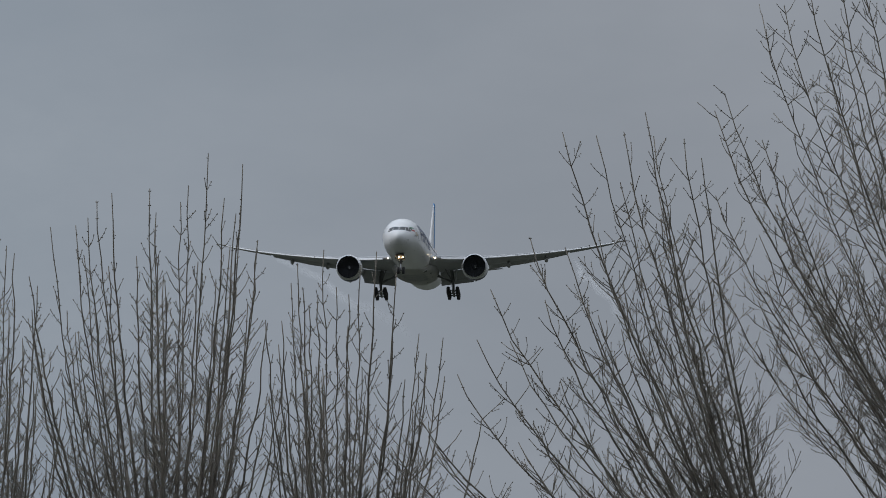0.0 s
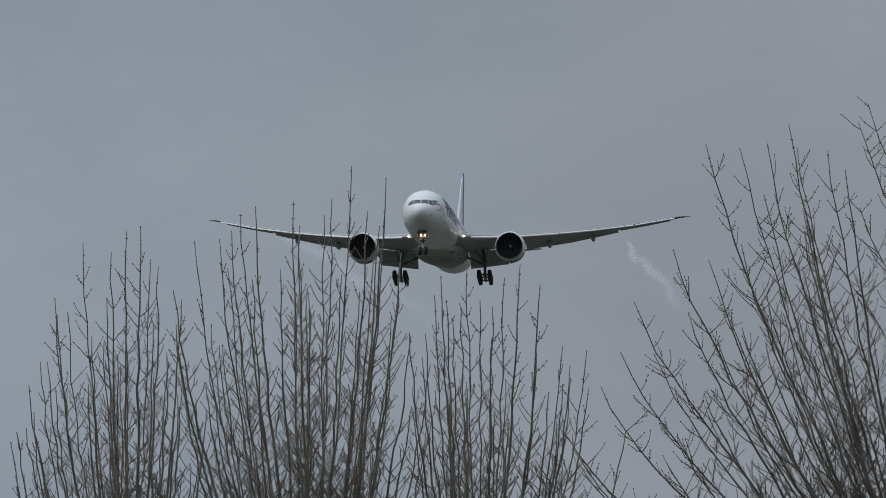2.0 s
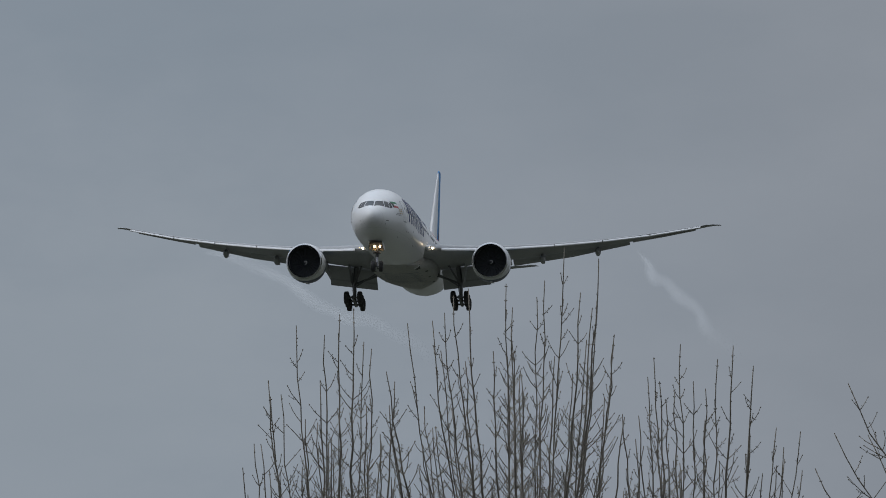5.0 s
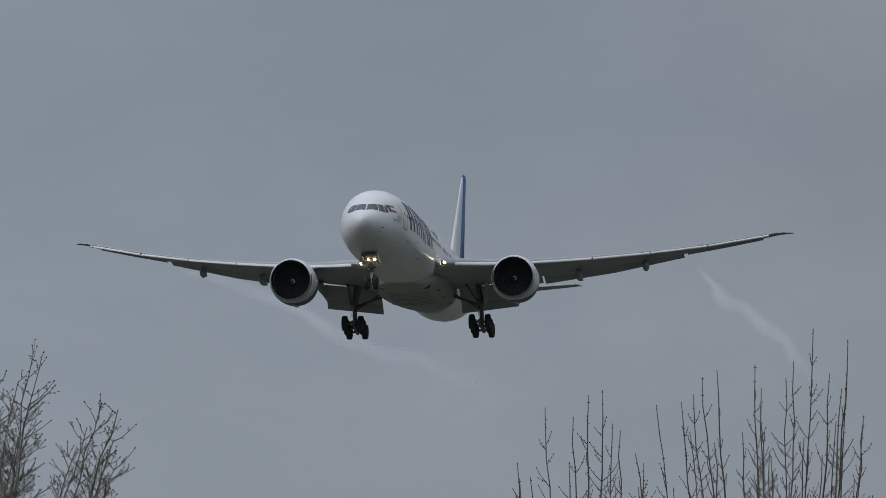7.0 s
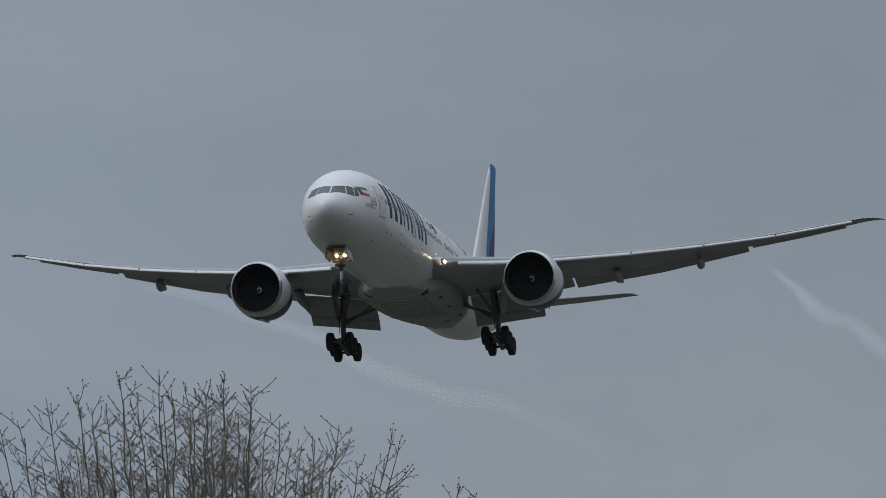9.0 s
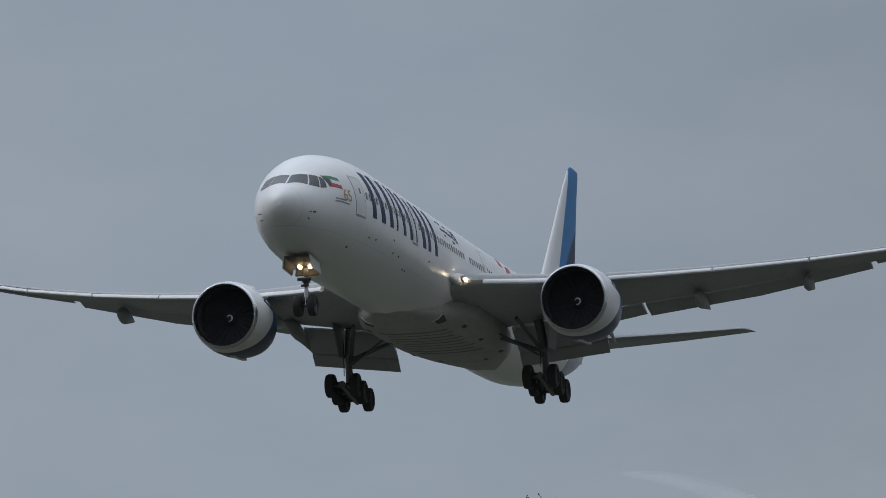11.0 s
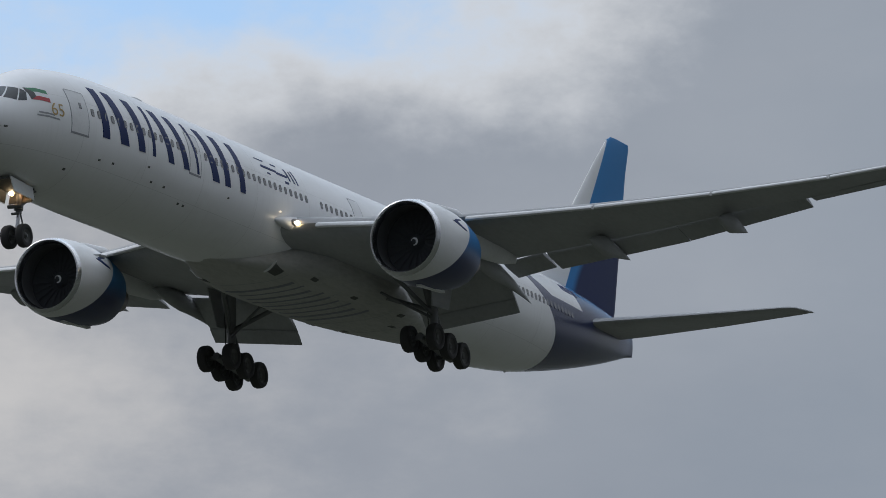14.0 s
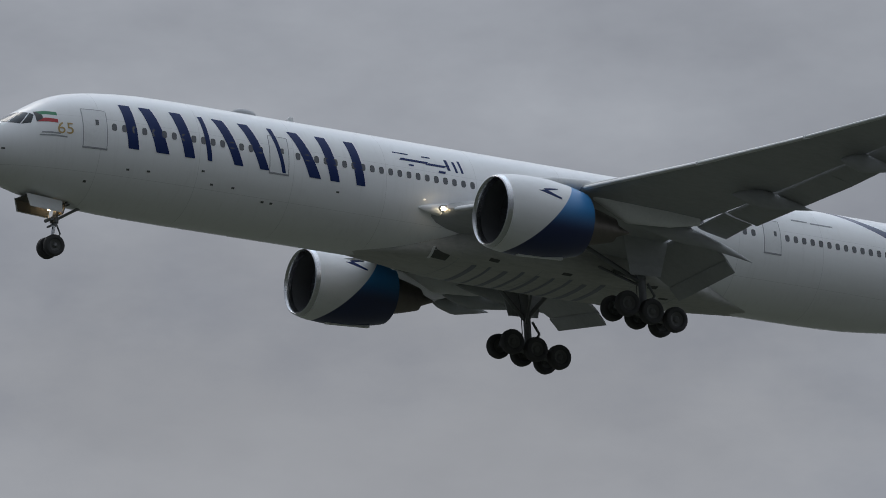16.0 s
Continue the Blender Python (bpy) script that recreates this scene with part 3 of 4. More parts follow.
def belly_at(x, y, off=0.0):
    """A point of the fairing's underside."""
    half, bot, top = belly_section(x)
    c, h = (top + bot) / 2, (top - bot) / 2
    u = min(abs(y) / half, 0.999) ** (1 / 0.75)
    return (x, y, c - h * (1 - u * u) ** 0.375 - off)


def belly_plate(x0, x1, y0, y1, slant=0.0, off=0.012, nx=2, ny=12):
    """A thin plate that follows the fairing from y0 to y1, its far end slant metres further aft."""
    v, f = [], []
    for o in (off, off - 0.05):
        for j in range(ny + 1):
            for i in range(nx + 1):
                w = j / ny
                v.append(belly_at(x0 + (x1 - x0) * i / nx + slant * w, y0 + (y1 - y0) * w, o))
    n = (nx + 1) * (ny + 1)
    for j in range(ny):
        for i in range(nx):
            k = j * (nx + 1) + i
            f.append((k, k + 1, k + nx + 2, k + nx + 1))
    rim = list(range(nx + 1)) + [j * (nx + 1) + nx for j in range(1, ny + 1)] + [ny * (nx + 1) + i for i in range(nx - 1, -1, -1)] + [j * (nx + 1) for j in range(ny - 1, 0, -1)]
    f += [(p, q, q + n, p + n) for p, q in zip(rim, rim[1:] + rim[:1])]
    return v, f


def build_belly(jet):
    rings = []
    for x in [22.6, 23.2, 23.8, 24.6, 25.4, 26.2, 27.0, 27.9, 28.8, 30, 31, 33, 35, 37, 39, 41, 42.7, 44.5, 45.7, 47.0, 48.0]:
        half, bot, top = belly_section(x)
        c, h = (top + bot) / 2, (top - bot) / 2
        rings.append([(x, half * math.copysign(abs(math.cos(t)) ** 0.75, math.cos(t)), c + h * math.copysign(abs(math.sin(t)) ** 0.75, math.sin(t))) for t in (2 * math.pi * k / 56 for k in range(56))])
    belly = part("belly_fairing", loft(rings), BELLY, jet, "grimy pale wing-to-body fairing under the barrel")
    # dark bars of the marking under the belly
    rng = random.Random(6)
    for k in range(9):
        x, end = 29.6 + 0.95 * k, rng.uniform(1.6, 2.2)
        part("belly_bar", belly_plate(x, x + rng.uniform(0.16, 0.34), -rng.uniform(1.6, 2.2), end, 0.5), FADED, belly)
    # access panel joints, outlet grilles and the two ram-air inlets
    for x in (28.6, 33.4, 38.9, 42.0):
        part("panel_joint", belly_plate(x, x + 0.04, -2.6, 2.6, 0.0, 0.008), LINE, belly)
    for side in (-1, 1):
        part("air_scoop", belly_plate(27.2, 28.1, side * 1.75, side * 2.25, 0.0, 0.02, 3, 4), BAY, belly, "dark ram-air inlet")
        part("scoop_lip", belly_plate(27.08, 27.2, side * 1.68, side * 2.32, 0.0, 0.06, 2, 4), WHITE, belly)
        for x, y in ((30.2, 2.55), (34.6, 2.45), (39.8, 2.4), (41.2, 1.2)):
            part("outlet_grille", belly_plate(x, x + 0.55, side * y, side * (y + 0.22), 0.0, 0.014, 2, 3), BAY, belly, "small dark air outlet")
    return belly


def wing_z(y):
    """Height of the flaps' line along the span."""
    return -1.6 + 0.09 * (y - 3) + 0.0031 * (y - 3) ** 2


def wing_nose(y):
    """Height of the leading edge along the span."""
    return float(np.interp(y, [1.5, 3.6, 7, 10, 15, 20, 25, 32.5], [-1.15, -0.98, -0.78, -0.52, 0.14, 0.95, 1.92, 3.75]))


def wing_le(y):
    return 26.6 + 0.646 * (y - 3)


def wing_te(y):
    return float(np.interp(y, [0, 3, 9.6, 22.9, 31], [39.0, 39.2, 39.5, 43.3, 46.6]))


def build_wing(jet, side):
    ys = [1.5, 3, 5, 7.5, 9.6, 12, 15, 18, 21, 24, 27, 29.5, 31]
    secs = []
    for y in ys:
        le, te = wing_le(y), wing_te(y) - (0.9 if y < 23 else 0.15)
        turn = math.degrees(math.asin((wing_nose(y) - wing_z(y)) / (te - le))) + float(np.interp(y, [3, 31], [2.0, -0.5]))
        secs.append((y, le, wing_nose(y), te - le, float(np.interp(y, [3, 10, 31], [0.13, 0.105, 0.085])), turn))
    secs += [(31.7, 45.75, wing_nose(31.7), 1.45, 0.08, -0.5), (32.2, 47.0, wing_nose(32.2), 0.9, 0.08, -0.5), (32.4, 47.9, wing_nose(32.4), 0.55, 0.08, -0.5)]
    wing = part("wing", surface(secs, side, 14), GREY, jet, "swept grey wing with flaps and slats down")
    # slats
    for y0, y1 in ((4.5, 8.7), (10.5, 15.6), (15.7, 20.4), (20.5, 25.2), (25.3, 30.4)):
        s = []
        for y in (y0, (y0 + y1) / 2, y1):
            ch = 0.75 + 0.05 * (wing_te(y) - wing_le(y))
            s.append((y, wing_le(y) - 0.62, wing_nose(y) - 0.26, ch, 0.20, -14))
        part("slat", surface(s, side, 8), PALE, wing, "pale drooped leading-edge slat")
    # flaps and flaperon
    for y0, y1, ch0, ch1, droop, h0, h1 in ((3.5, 8.5, 2.6, 2.5, 32, -0.27, -0.3), (8.8, 10.75, 1.8, 1.75, 14, -0.2, -0.05), (10.95, 17.1, 1.85, 1.78, 16, -0.08, 0.05), (17.12, 22.95, 1.78, 1.7, 15.5, 0.05, 0.30)):
        s = [(y, wing_te(y) - 0.77, wing_z(y) + h - 0.03, ch, 0.12, droop) for y, ch, h in ((y0, ch0, h0), (y1, ch1, h1))]
        part("flap", surface(s, side, 10), GREY, wing, "grey trailing-edge flap, lowered")
        if y0 < 8:
            s = [(y, wing_te(y) - 0.84 + ch * 0.95 * math.cos(radians(droop)), wing_z(y) + h - 0.06 - ch * 0.93 * math.sin(radians(droop)), ch * 0.34, 0.11, droop + 14) for y, ch, h in ((y0, ch0, h0), (y1, ch1, h1))]
            part("flap", surface(s, side, 8), GREY, wing, "grey second flap segment, lowered")
    # spoiler line and aileron
    s = [(y, wing_te(y) - 0.55, wing_z(y) - 0.02, 0.75, 0.09, 4) for y in (23.3, 26.5, 29.8)]
    part("aileron", surface(s, side, 8), GREY, wing, "grey outboard aileron")
    # flap track fairings
    for y, tx, tz in ((8.65, 42.2, -2.6), (14.06, 42.16, -0.92), (19.74, 43.5, 0.16)):
        x0, z0 = wing_le(y) + (wing_te(y) - wing_le(y)) * 0.5, wing_z(y) - 0.55
        rings = []
        for i in range(13):
            u = i / 12
            r = 0.42 * max(min(1.0, (u / 0.35) ** 0.6) * max(0.0, 1 - max(0, (u - 0.42) / 0.58)) ** 0.85, 0.012)
            c = Vector((x0 + (tx - x0) * u, side * y, z0 + (tz - z0) * u ** 2.2))
            rings.append([c + Vector((0, 0.72 * r * math.cos(t), 1.15 * r * math.sin(t))) for t in (2 * math.pi * k / 16 for k in range(16))])
        part("flap_fairing", loft(rings), GREY, wing, "grey pointed flap track fairing")
    # landing lamp in the wing root, behind a dark lens in a faired housing
    v, f = turned([(0, 0.02), (0.2, 0.13), (0.7, 0.27), (1.4, 0.38), (2.4, 0.43), (3.8, 0.38), (5.0, 0.15)], 32)
    part("root_fairing", ([(25.75 + a, side * (2.95 + 0.17 * a) + b * 0.8, -0.95 + c * 0.95) for a, b, c in v], f), WHITE, wing, "white rounded wing-root lamp housing")
    v, f = turned([(0, 0.01), (0.04, 0.10), (0.16, 0.17), (0.6, 0.21), (1.3, 0.18)], 24)
    part("lamp_lens", ([(26.7 + a, side * (3.38 + 0.12 * a) + b * 0.75, -0.92 + c) for a, b, c in v], f), STEEL, wing, "grey metal lamp bezel")
    v, f = turned([(0, 0.005), (0.03, 0.08), (0.06, 0.10), (0.2, 0.10)], 16)
    part("landing_lamp", ([(26.72 + a, side * 3.6 + b, -0.97 + c) for a, b, c in v], f), ROOTLAMP, wing, "lit warm white landing lamp")
    v, f = turned([(0, 0.005), (0.02, 0.035), (0.1, 0.035)], 12)
    part("turnoff_lamp", ([(25.95 + a, side * 3.14 + b, -0.55 + c) for a, b, c in v], f), TURNLAMP, wing, "small lit turn-off lamp")
    part("wingtip_lamp", rod((47.2, side * 32.25, wing_nose(32.2)), (47.6, side * 32.3, wing_nose(32.3)), 0.07, 0.04), PALE, wing)
    return wing


def build_tail(jet):
    secs = [(2.3, 59.9, 11.3), (2.9, 60.9, 10.6), (5, 63.15, 8.75), (8, 66.1, 6.4), (11, 69.0, 4.1), (12.5, 70.6, 2.95), (12.75, 71.1, 2.4)]
    rings = []
    for z, le, ch in secs:
        rings.append([(le + a, b, z) for a, b in foil(ch, 0.10 if z < 12.6 else 0.06, 14, 0)])
    fin = part("vertical_fin", loft(rings), FIN, jet, "tall white and blue striped tail fin")
    # rudder hinge line
    for side in (-1, 1):
        part("rudder_seam", slab((67.2, side * 0.36, 3.6), (67.26, side * 0.36, 3.6), (72.02, side * 0.09, 12.3), (71.97, side * 0.09, 12.3), 0.03), INK, fin)
        s = [(0.8, 62.9, 0.75, 7.0, 0.09, -2.5), (2.2, 64.0, 0.92, 6.5, 0.09, -2.5), (6.5, 67.3, 1.5, 4.7, 0.085, -2.5), (10.4, 70.6, 2.12, 2.75, 0.08, -2.5), (10.75, 71.3, 2.2, 2.1, 0.07, -2.5), (11.0, 72.5, 2.24, 0.95, 0.07, -2.5)]
        part("tailplane", surface(s, side, 12), GREY, jet, "swept grey horizontal tailplane")


def build_engine(jet, side):
    m = Matrix.Translation((26.0, side * 9.62, -2.38))
    outer = [(0.10, 1.66), (0.0, 1.70), (0.06, 1.76), (0.25, 1.84), (0.8, 1.94), (1.8, 2.0), (3.0, 1.97), (4.0, 1.85), (4.9, 1.66), (5.1, 1.60)]
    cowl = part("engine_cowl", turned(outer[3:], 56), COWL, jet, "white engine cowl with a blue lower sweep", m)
    part("intake_lip", turned([(0.45, 1.60), (0.22, 1.61), (0.08, 1.64), (0.0, 1.70), (0.03, 1.76), (0.12, 1.80), (0.25, 1.842)], 56), METAL, cowl, "polished metal intake lip")
    part("intake_duct", turned([(0.44, 1.60), (0.9, 1.61), (1.5, 1.64), (2.1, 1.64)], 48), DARK, cowl, "dark grey intake lining")
    part("fan_nozzle", turned([(5.1, 1.60), (5.0, 1.52), (3.5, 1.55)], 48), DARK, cowl)
    part("core_cowl", turned([(3.4, 1.2), (5.0, 1.12), (6.2, 0.86), (7.1, 0.62), (7.0, 0.55)], 40), TITAN, cowl, "dark metal core exhaust")
    part("exhaust_plug", turned([(6.4, 0.42), (7.3, 0.34), (8.1, 0.04)], 24), TITAN, cowl)
    # fan: twisted wide-chord blades on a hub
    rows = []
    for r, tw, ch in ((0.45, 30, 0.42), (0.8, 42, 0.5), (1.2, 54, 0.56), (1.6, 62, 0.5)):
        row = []
        for e in (-0.5, -0.17, 0.17, 0.5):
            d = e * ch
            ang = (d * math.sin(radians(tw))) / r + 0.10 * math.sin((r - 0.45) * 2.2)
            row.append((1.62 + d * math.cos(radians(tw)), r * math.cos(ang), r * math.sin(ang)))
        rows.append(row)
    v = [p for row in rows for p in row] + [(p[0] + 0.02, p[1], p[2]) for row in rows for p in row]
    f = []
    for i in range(3):
        for j in range(3):
            q = i * 4 + j
            f += [(q, q + 1, q + 5, q + 4), (q + 16, q + 20, q + 21, q + 17)]
    blade = mesh_of("fan_blade", v, f, FANMAT)
    for k in range(22):
        part("fan_blade", blade, FANMAT, cowl, "black curved fan blade" if k == 0 else "", pose(0, 0, 0, 360 / 22 * k))
    part("fan_back", turned([(1.50, 0.2), (1.53, 1.63)], 40), FANMAT, cowl)
    part("spinner", turned([(1.05, 0.01), (1.09, 0.10), (1.2, 0.22), (1.4, 0.36), (1.7, 0.46)], 32), FANMAT, cowl, "black pointed spinner")
    sw = []
    for i in range(17):
        a = i / 16 * 1.6 * math.pi
        r = 0.10 + 0.10 * i / 16
        sw.append((r, a))
    v, f = [], []
    for i, (r, a) in enumerate(sw):
        w = 0.018 + 0.022 * math.sin(math.pi * i / 16)
        for e in (-w, w):
            rr = r + e
            v.append((float(np.interp(rr, [0.01, 0.10, 0.22, 0.36], [1.05, 1.09, 1.2, 1.4])) - 0.02, rr * math.cos(a), rr * math.sin(a)))
    f = [(2 * i, 2 * i + 1, 2 * i + 3, 2 * i + 2) for i in range(16)]
    part("spinner_swirl", (v, f), WHITE, cowl, "white painted spiral")
    # strake, emblem bars and the ground-run latch fairing
    part("nacelle_strake", slab((1.5, -side * 1.60, 1.12), (2.9, -side * 1.56, 1.16), (2.9, -side * 1.72, 1.30), (2.3, -side * 1.70, 1.27), 0.04), WHITE, cowl)
    for s2 in (-1, 1):
        for pts in (((1.75, 0.95), (3.0, 0.62), (3.0, 0.70), (2.2, 1.02)), ((2.1, 0.98), (2.9, 1.16), (2.9, 1.2), (2.05, 1.08))):
            q = []
            for x, z in pts:
                r = float(np.interp(x, [p[0] for p in outer[3:]], [p[1] for p in outer[3:]])) + 0.015
                q.append((x, s2 * math.sqrt(r * r - z * z), z))
            part("emblem_bar", slab(*q, 0.02), INK, cowl)
    part("latch_fairing", slab((1.6, -0.12, -2.01), (4.2, -0.12, -1.88), (4.2, 0.12, -1.88), (1.6, 0.12, -2.01), 0.12), WHITE, cowl)
    # pylon
    secs = [(28.4, -0.75, -0.38, 0.10), (29.5, -0.6, -0.15, 0.26), (31.5, -0.7, 0.0, 0.34), (34.0, -1.9, -0.35, 0.34), (36.5, -1.75, -0.7, 0.25), (38.3, -1.4, -0.9, 0.08)]
    rings = []
    for x, lo, hi, w in secs:
        c, h = (lo + hi) / 2, (hi - lo) / 2
        rings.append([(x, side * 9.62 + w * math.cos(t), c + h * math.sin(t)) for t in (2 * math.pi * k / 16 for k in range(16))])
    part("pylon", loft(rings), WHITE, jet, "slim engine pylon under the wing")


def wheel_mesh(radius, width):
    h = width / 2
    tyre = [(-h * 0.72, radius * 0.56), (-h * 0.95, radius * 0.66), (-h, radius * 0.80), (-h * 0.86, radius * 0.94), (-h * 0.5, radius), (0, radius * 1.005), (h * 0.5, radius), (h * 0.86, radius * 0.94), (h, radius * 0.80), (h * 0.95, radius * 0.66), (h * 0.72, radius * 0.56)]
    rim = [(-h * 0.72, radius * 0.56), (-h * 0.55, radius * 0.5), (-h * 0.35, radius * 0.3), (-h * 0.6, radius * 0.18), (-h * 0.62, 0.005)]
    rim2 = [(-a, r) for a, r in rim]
    t, a, b = turned(tyre, 36, "y"), turned(rim, 36, "y"), turned(rim2, 36, "y")
    geo = join(t, a, b)
    me = mesh_of("wheel", geo[0], geo[1], RUBBER)
    me.materials.append(BAY)
    nt = len(t[1])
    for i, p in enumerate(me.polygons):
        p.material_index = 0 if i < nt else 1
    return me


def build_gear(jet):
    big, small = wheel_mesh(0.66, 0.50), wheel_mesh(0.535, 0.40)
    for side in (-1, 1):
        y = side * 5.6
        gx, gz = 37.62, -5.32
        gear = part("main_gear", rod((36.95, side * 5.35, -1.8), (37.45, y, -3.6), 0.27, 0.25, 18), STEEL, jet, "heavy steel main landing gear, lowered")
        part("oleo", rod((37.45, y, -3.5), (gx, y, gz + 0.05), 0.2, 0.2, 16), STEEL, gear, "sliding oleo leg")
        tilt = radians(9)
        d = Vector((math.cos(tilt), 0, -math.sin(tilt)))
        c = Vector((gx, y, gz))
        part("bogie_beam", rod(c - d * 1.75, c + d * 1.75, 0.19, 0.19, 14), STEEL, gear)
        for k in (-1, 0, 1):
            p = c + d * 1.46 * k
            part("axle", rod(p + Vector((0, -0.85, 0)), p + Vector((0, 0.85, 0)), 0.10), STEEL, gear)
            for w in (-0.70, 0.70):
                part("wheel", big, RUBBER, gear, "black six-wheel bogie tyre on a grey rim", Matrix.Translation(p + Vector((0, w, 0))))
        part("drag_brace", rod((34.65, side * 4.6, -2.0), (37.40, y, -3.7), 0.11), STEEL, gear)
        part("side_brace", rod((37.25, side * 2.9, -2.6), (37.45, y, -3.55), 0.12), STEEL, gear)
        part("side_brace", rod((36.25, side * 3.1, -2.5), (37.40, y, -3.9), 0.07), STEEL, gear)
        part("torque_link", rod((37.80, y, -3.7), (38.25, y, -4.3), 0.07), STEEL, gear)
        part("torque_link", rod((38.25, y, -4.3), (37.85, y, -4.95), 0.07), STEEL, gear)
        part("hydraulic_line", rod((37.15, y + 0.22, -2.4), (37.35, y + 0.24, -4.4), 0.025, None, 6), RUBBER, gear)
        part("gear_door", slab((35.95, side * 6.15, -1.55), (38.65, side * 6.15, -1.45), (38.35, side * 5.95, -3.35), (36.55, side * 5.95, -3.45), 0.07), GREY, gear, "grey strut-mounted gear door")
    gear = part("nose_gear", rod((7.05, 0, -2.4), (6.90, 0, -4.05), 0.14, 0.14, 16), STEEL, jet, "steel nose gear, lowered with lit lamps")
    part("oleo", rod((6.90, 0, -3.95), (6.75, 0, -5.1), 0.09), METAL, gear)
    part("axle", rod((6.75, -0.55, -5.12), (6.75, 0.55, -5.12), 0.07), STEEL, gear)
    for w in (-0.38, 0.38):
        part("wheel", small, RUBBER, gear, "black nose wheel tyre on a grey rim", Matrix.Translation((6.75, w, -5.12)))
    part("torque_link", rod((7.00, 0, -3.9), (7.25, 0, -4.4), 0.04), STEEL, gear)
    part("torque_link", rod((7.25, 0, -4.4), (6.90, 0, -4.95), 0.04), STEEL, gear)
    part("drag_brace", rod((8.50, 0, -2.8), (6.95, 0, -3.75), 0.07), STEEL, gear)
    part("steering_collar", rod((6.60, -0.36, -3.78), (6.60, 0.36, -3.78), 0.09), STEEL, gear)
    part("steering_collar", rod((6.90, 0, -3.66), (6.89, 0, -3.9), 0.22), STEEL, gear)
    part("steering_collar", rod((6.65, -0.2, -4.1), (6.65, 0.2, -4.1), 0.06), STEEL, gear)
    part("wheel_bay", slab((5.0, -0.62, -2.86), (7.4, -0.62, -3.03), (7.4, 0.62, -3.03), (5.0, 0.62, -2.86), 0.06), BAY, gear, "dark open nose wheel bay")
    part("wheel_bay", slab((7.25, -0.6, -2.9), (7.25, 0.6, -2.9), (7.05, 0.6, -3.55), (7.05, -0.6, -3.55), 0.05), BAY, gear, "dark rear wall of the bay")
    for side in (-1, 1):
        part("gear_door", slab((5.0, side * 0.66, -2.78), (6.95, side * 0.66, -2.92), (6.95, side * 0.76, -3.52), (5.2, side * 0.76, -3.42), 0.05), WHITE, gear, "white open nose gear door")
        part("door_lining", slab((5.05, side * 0.615, -2.82), (6.9, side * 0.615, -2.96), (6.9, side * 0.715, -3.50), (5.25, side * 0.715, -3.40), 0.03), BAY, gear, "dark inner face of the door")
        for z in (-2.86, -3.14):
            v, f = turned([(0.0, 0.005), (0.02, 0.075), (0.05, 0.108), (0.18, 0.108)], 16)
            part("landing_lamp", ([(6.6 + a, side * 0.27 + b, z + c) for a, b, c in v], f), LAMP, gear, "lit warm landing lamp")
    part("lamp_bracket", rod((6.85, -0.3, -3.12), (6.85, 0.3, -3.12), 0.05), STEEL, gear)


def build_airliner():
    jet = new("airliner")
    jet.empty_display_size = 5
    tagged(jet, "white twin-engine jet airliner with navy tail, gear and flaps down", "airliner")
    build_fuselage(jet)
    build_belly(jet)
    for side in (-1, 1):
        build_wing(jet, side)
        build_engine(jet, side)
    build_tail(jet)
    build_gear(jet)
    return jet


airliner = build_airliner()


def build_trail(side, seed):
    """A thin trail of vapour from the flap's end: wavering thin shells, in the airliner's space."""
    rng = random.Random(seed)
    ph = [rng.uniform(0, 6.28) for _ in range(4)]
    geos = []
    for k in (1.1, 0.6):
        rings = []
        for i in range(110):
            u = i / 109
            x = 45.5 + 280 * u ** 1.2
            z = 1.4 + 0.052 * (x - 45) + 0.7 * math.sin(x * 0.045 + ph[0]) + 0.16 * math.sin(x * 0.13 + ph[1])
            y = side * 22.8 + 0.7 * math.sin(x * 0.045 + ph[2]) + 0.2 * math.sin(x * 0.11 + ph[3])
            r = k * (0.10 + 0.42 * min(1, u * 5) + 0.5 * u + 0.09 * math.sin(x * 0.11 + ph[1]) * min(1, u * 6))
            rings.append([(x, y + r * math.cos(t), z + r * math.sin(t)) for t in (2 * math.pi * j / 14 for j in range(14))])
        geos.append(loft(rings, cap=False))
    geo = join(*geos)
    ob = new("vapour_trail", mesh_of("vapour_trail", geo[0], geo[1], VAPOUR))
    return tagged(ob, "faint white wavering vapour trail behind the flap", "vapour trail", "vapour trails")


trails = [build_trail(-1, 3), build_trail(1, 5)]


# ---------------------------------------------------------------- a passing bird
def build_bird():
    """A small bird in a glide; body space: x along its flight, z up."""
    bird = new("bird")
    tagged(bird, "small dark bird gliding past below the clouds", "bird")
    feather = plain("dark_brown_feathers", (0.06, 0.052, 0.045), 0.8, 0, 0.3, 30.0)
    rings = []
    for x, r in ((-0.09, 0.006), (-0.06, 0.016), (-0.02, 0.024), (0.03, 0.022), (0.055, 0.014), (0.07, 0.015), (0.085, 0.008), (0.10, 0.002)):
        rings.append([(x, r * math.cos(t), r * 0.9 * math.sin(t)) for t in (2 * math.pi * k / 10 for k in range(10))])
    part("body", loft(rings), feather, bird)
    part("tail", slab((-0.08, -0.008, 0.0), (-0.08, 0.008, 0.0), (-0.15, 0.028, -0.004), (-0.15, -0.028, -0.004), 0.004), feather, bird)
    for side in (-1, 1):
        s = [(0.01, 0.04, 0.006, 0.075, 0.08, 0), (0.07, 0.055, 0.022, 0.07, 0.06, 0), (0.13, 0.03, 0.018, 0.045, 0.05, 0), (0.17, -0.01, 0.010, 0.012, 0.05, 0)]
        rings = [[(x - a, side * y, z + b) for a, b in foil(chord, thick, 6)] for y, x, z, chord, thick, _ in s]
        part("wing", loft(rings), feather, bird)
    return bird


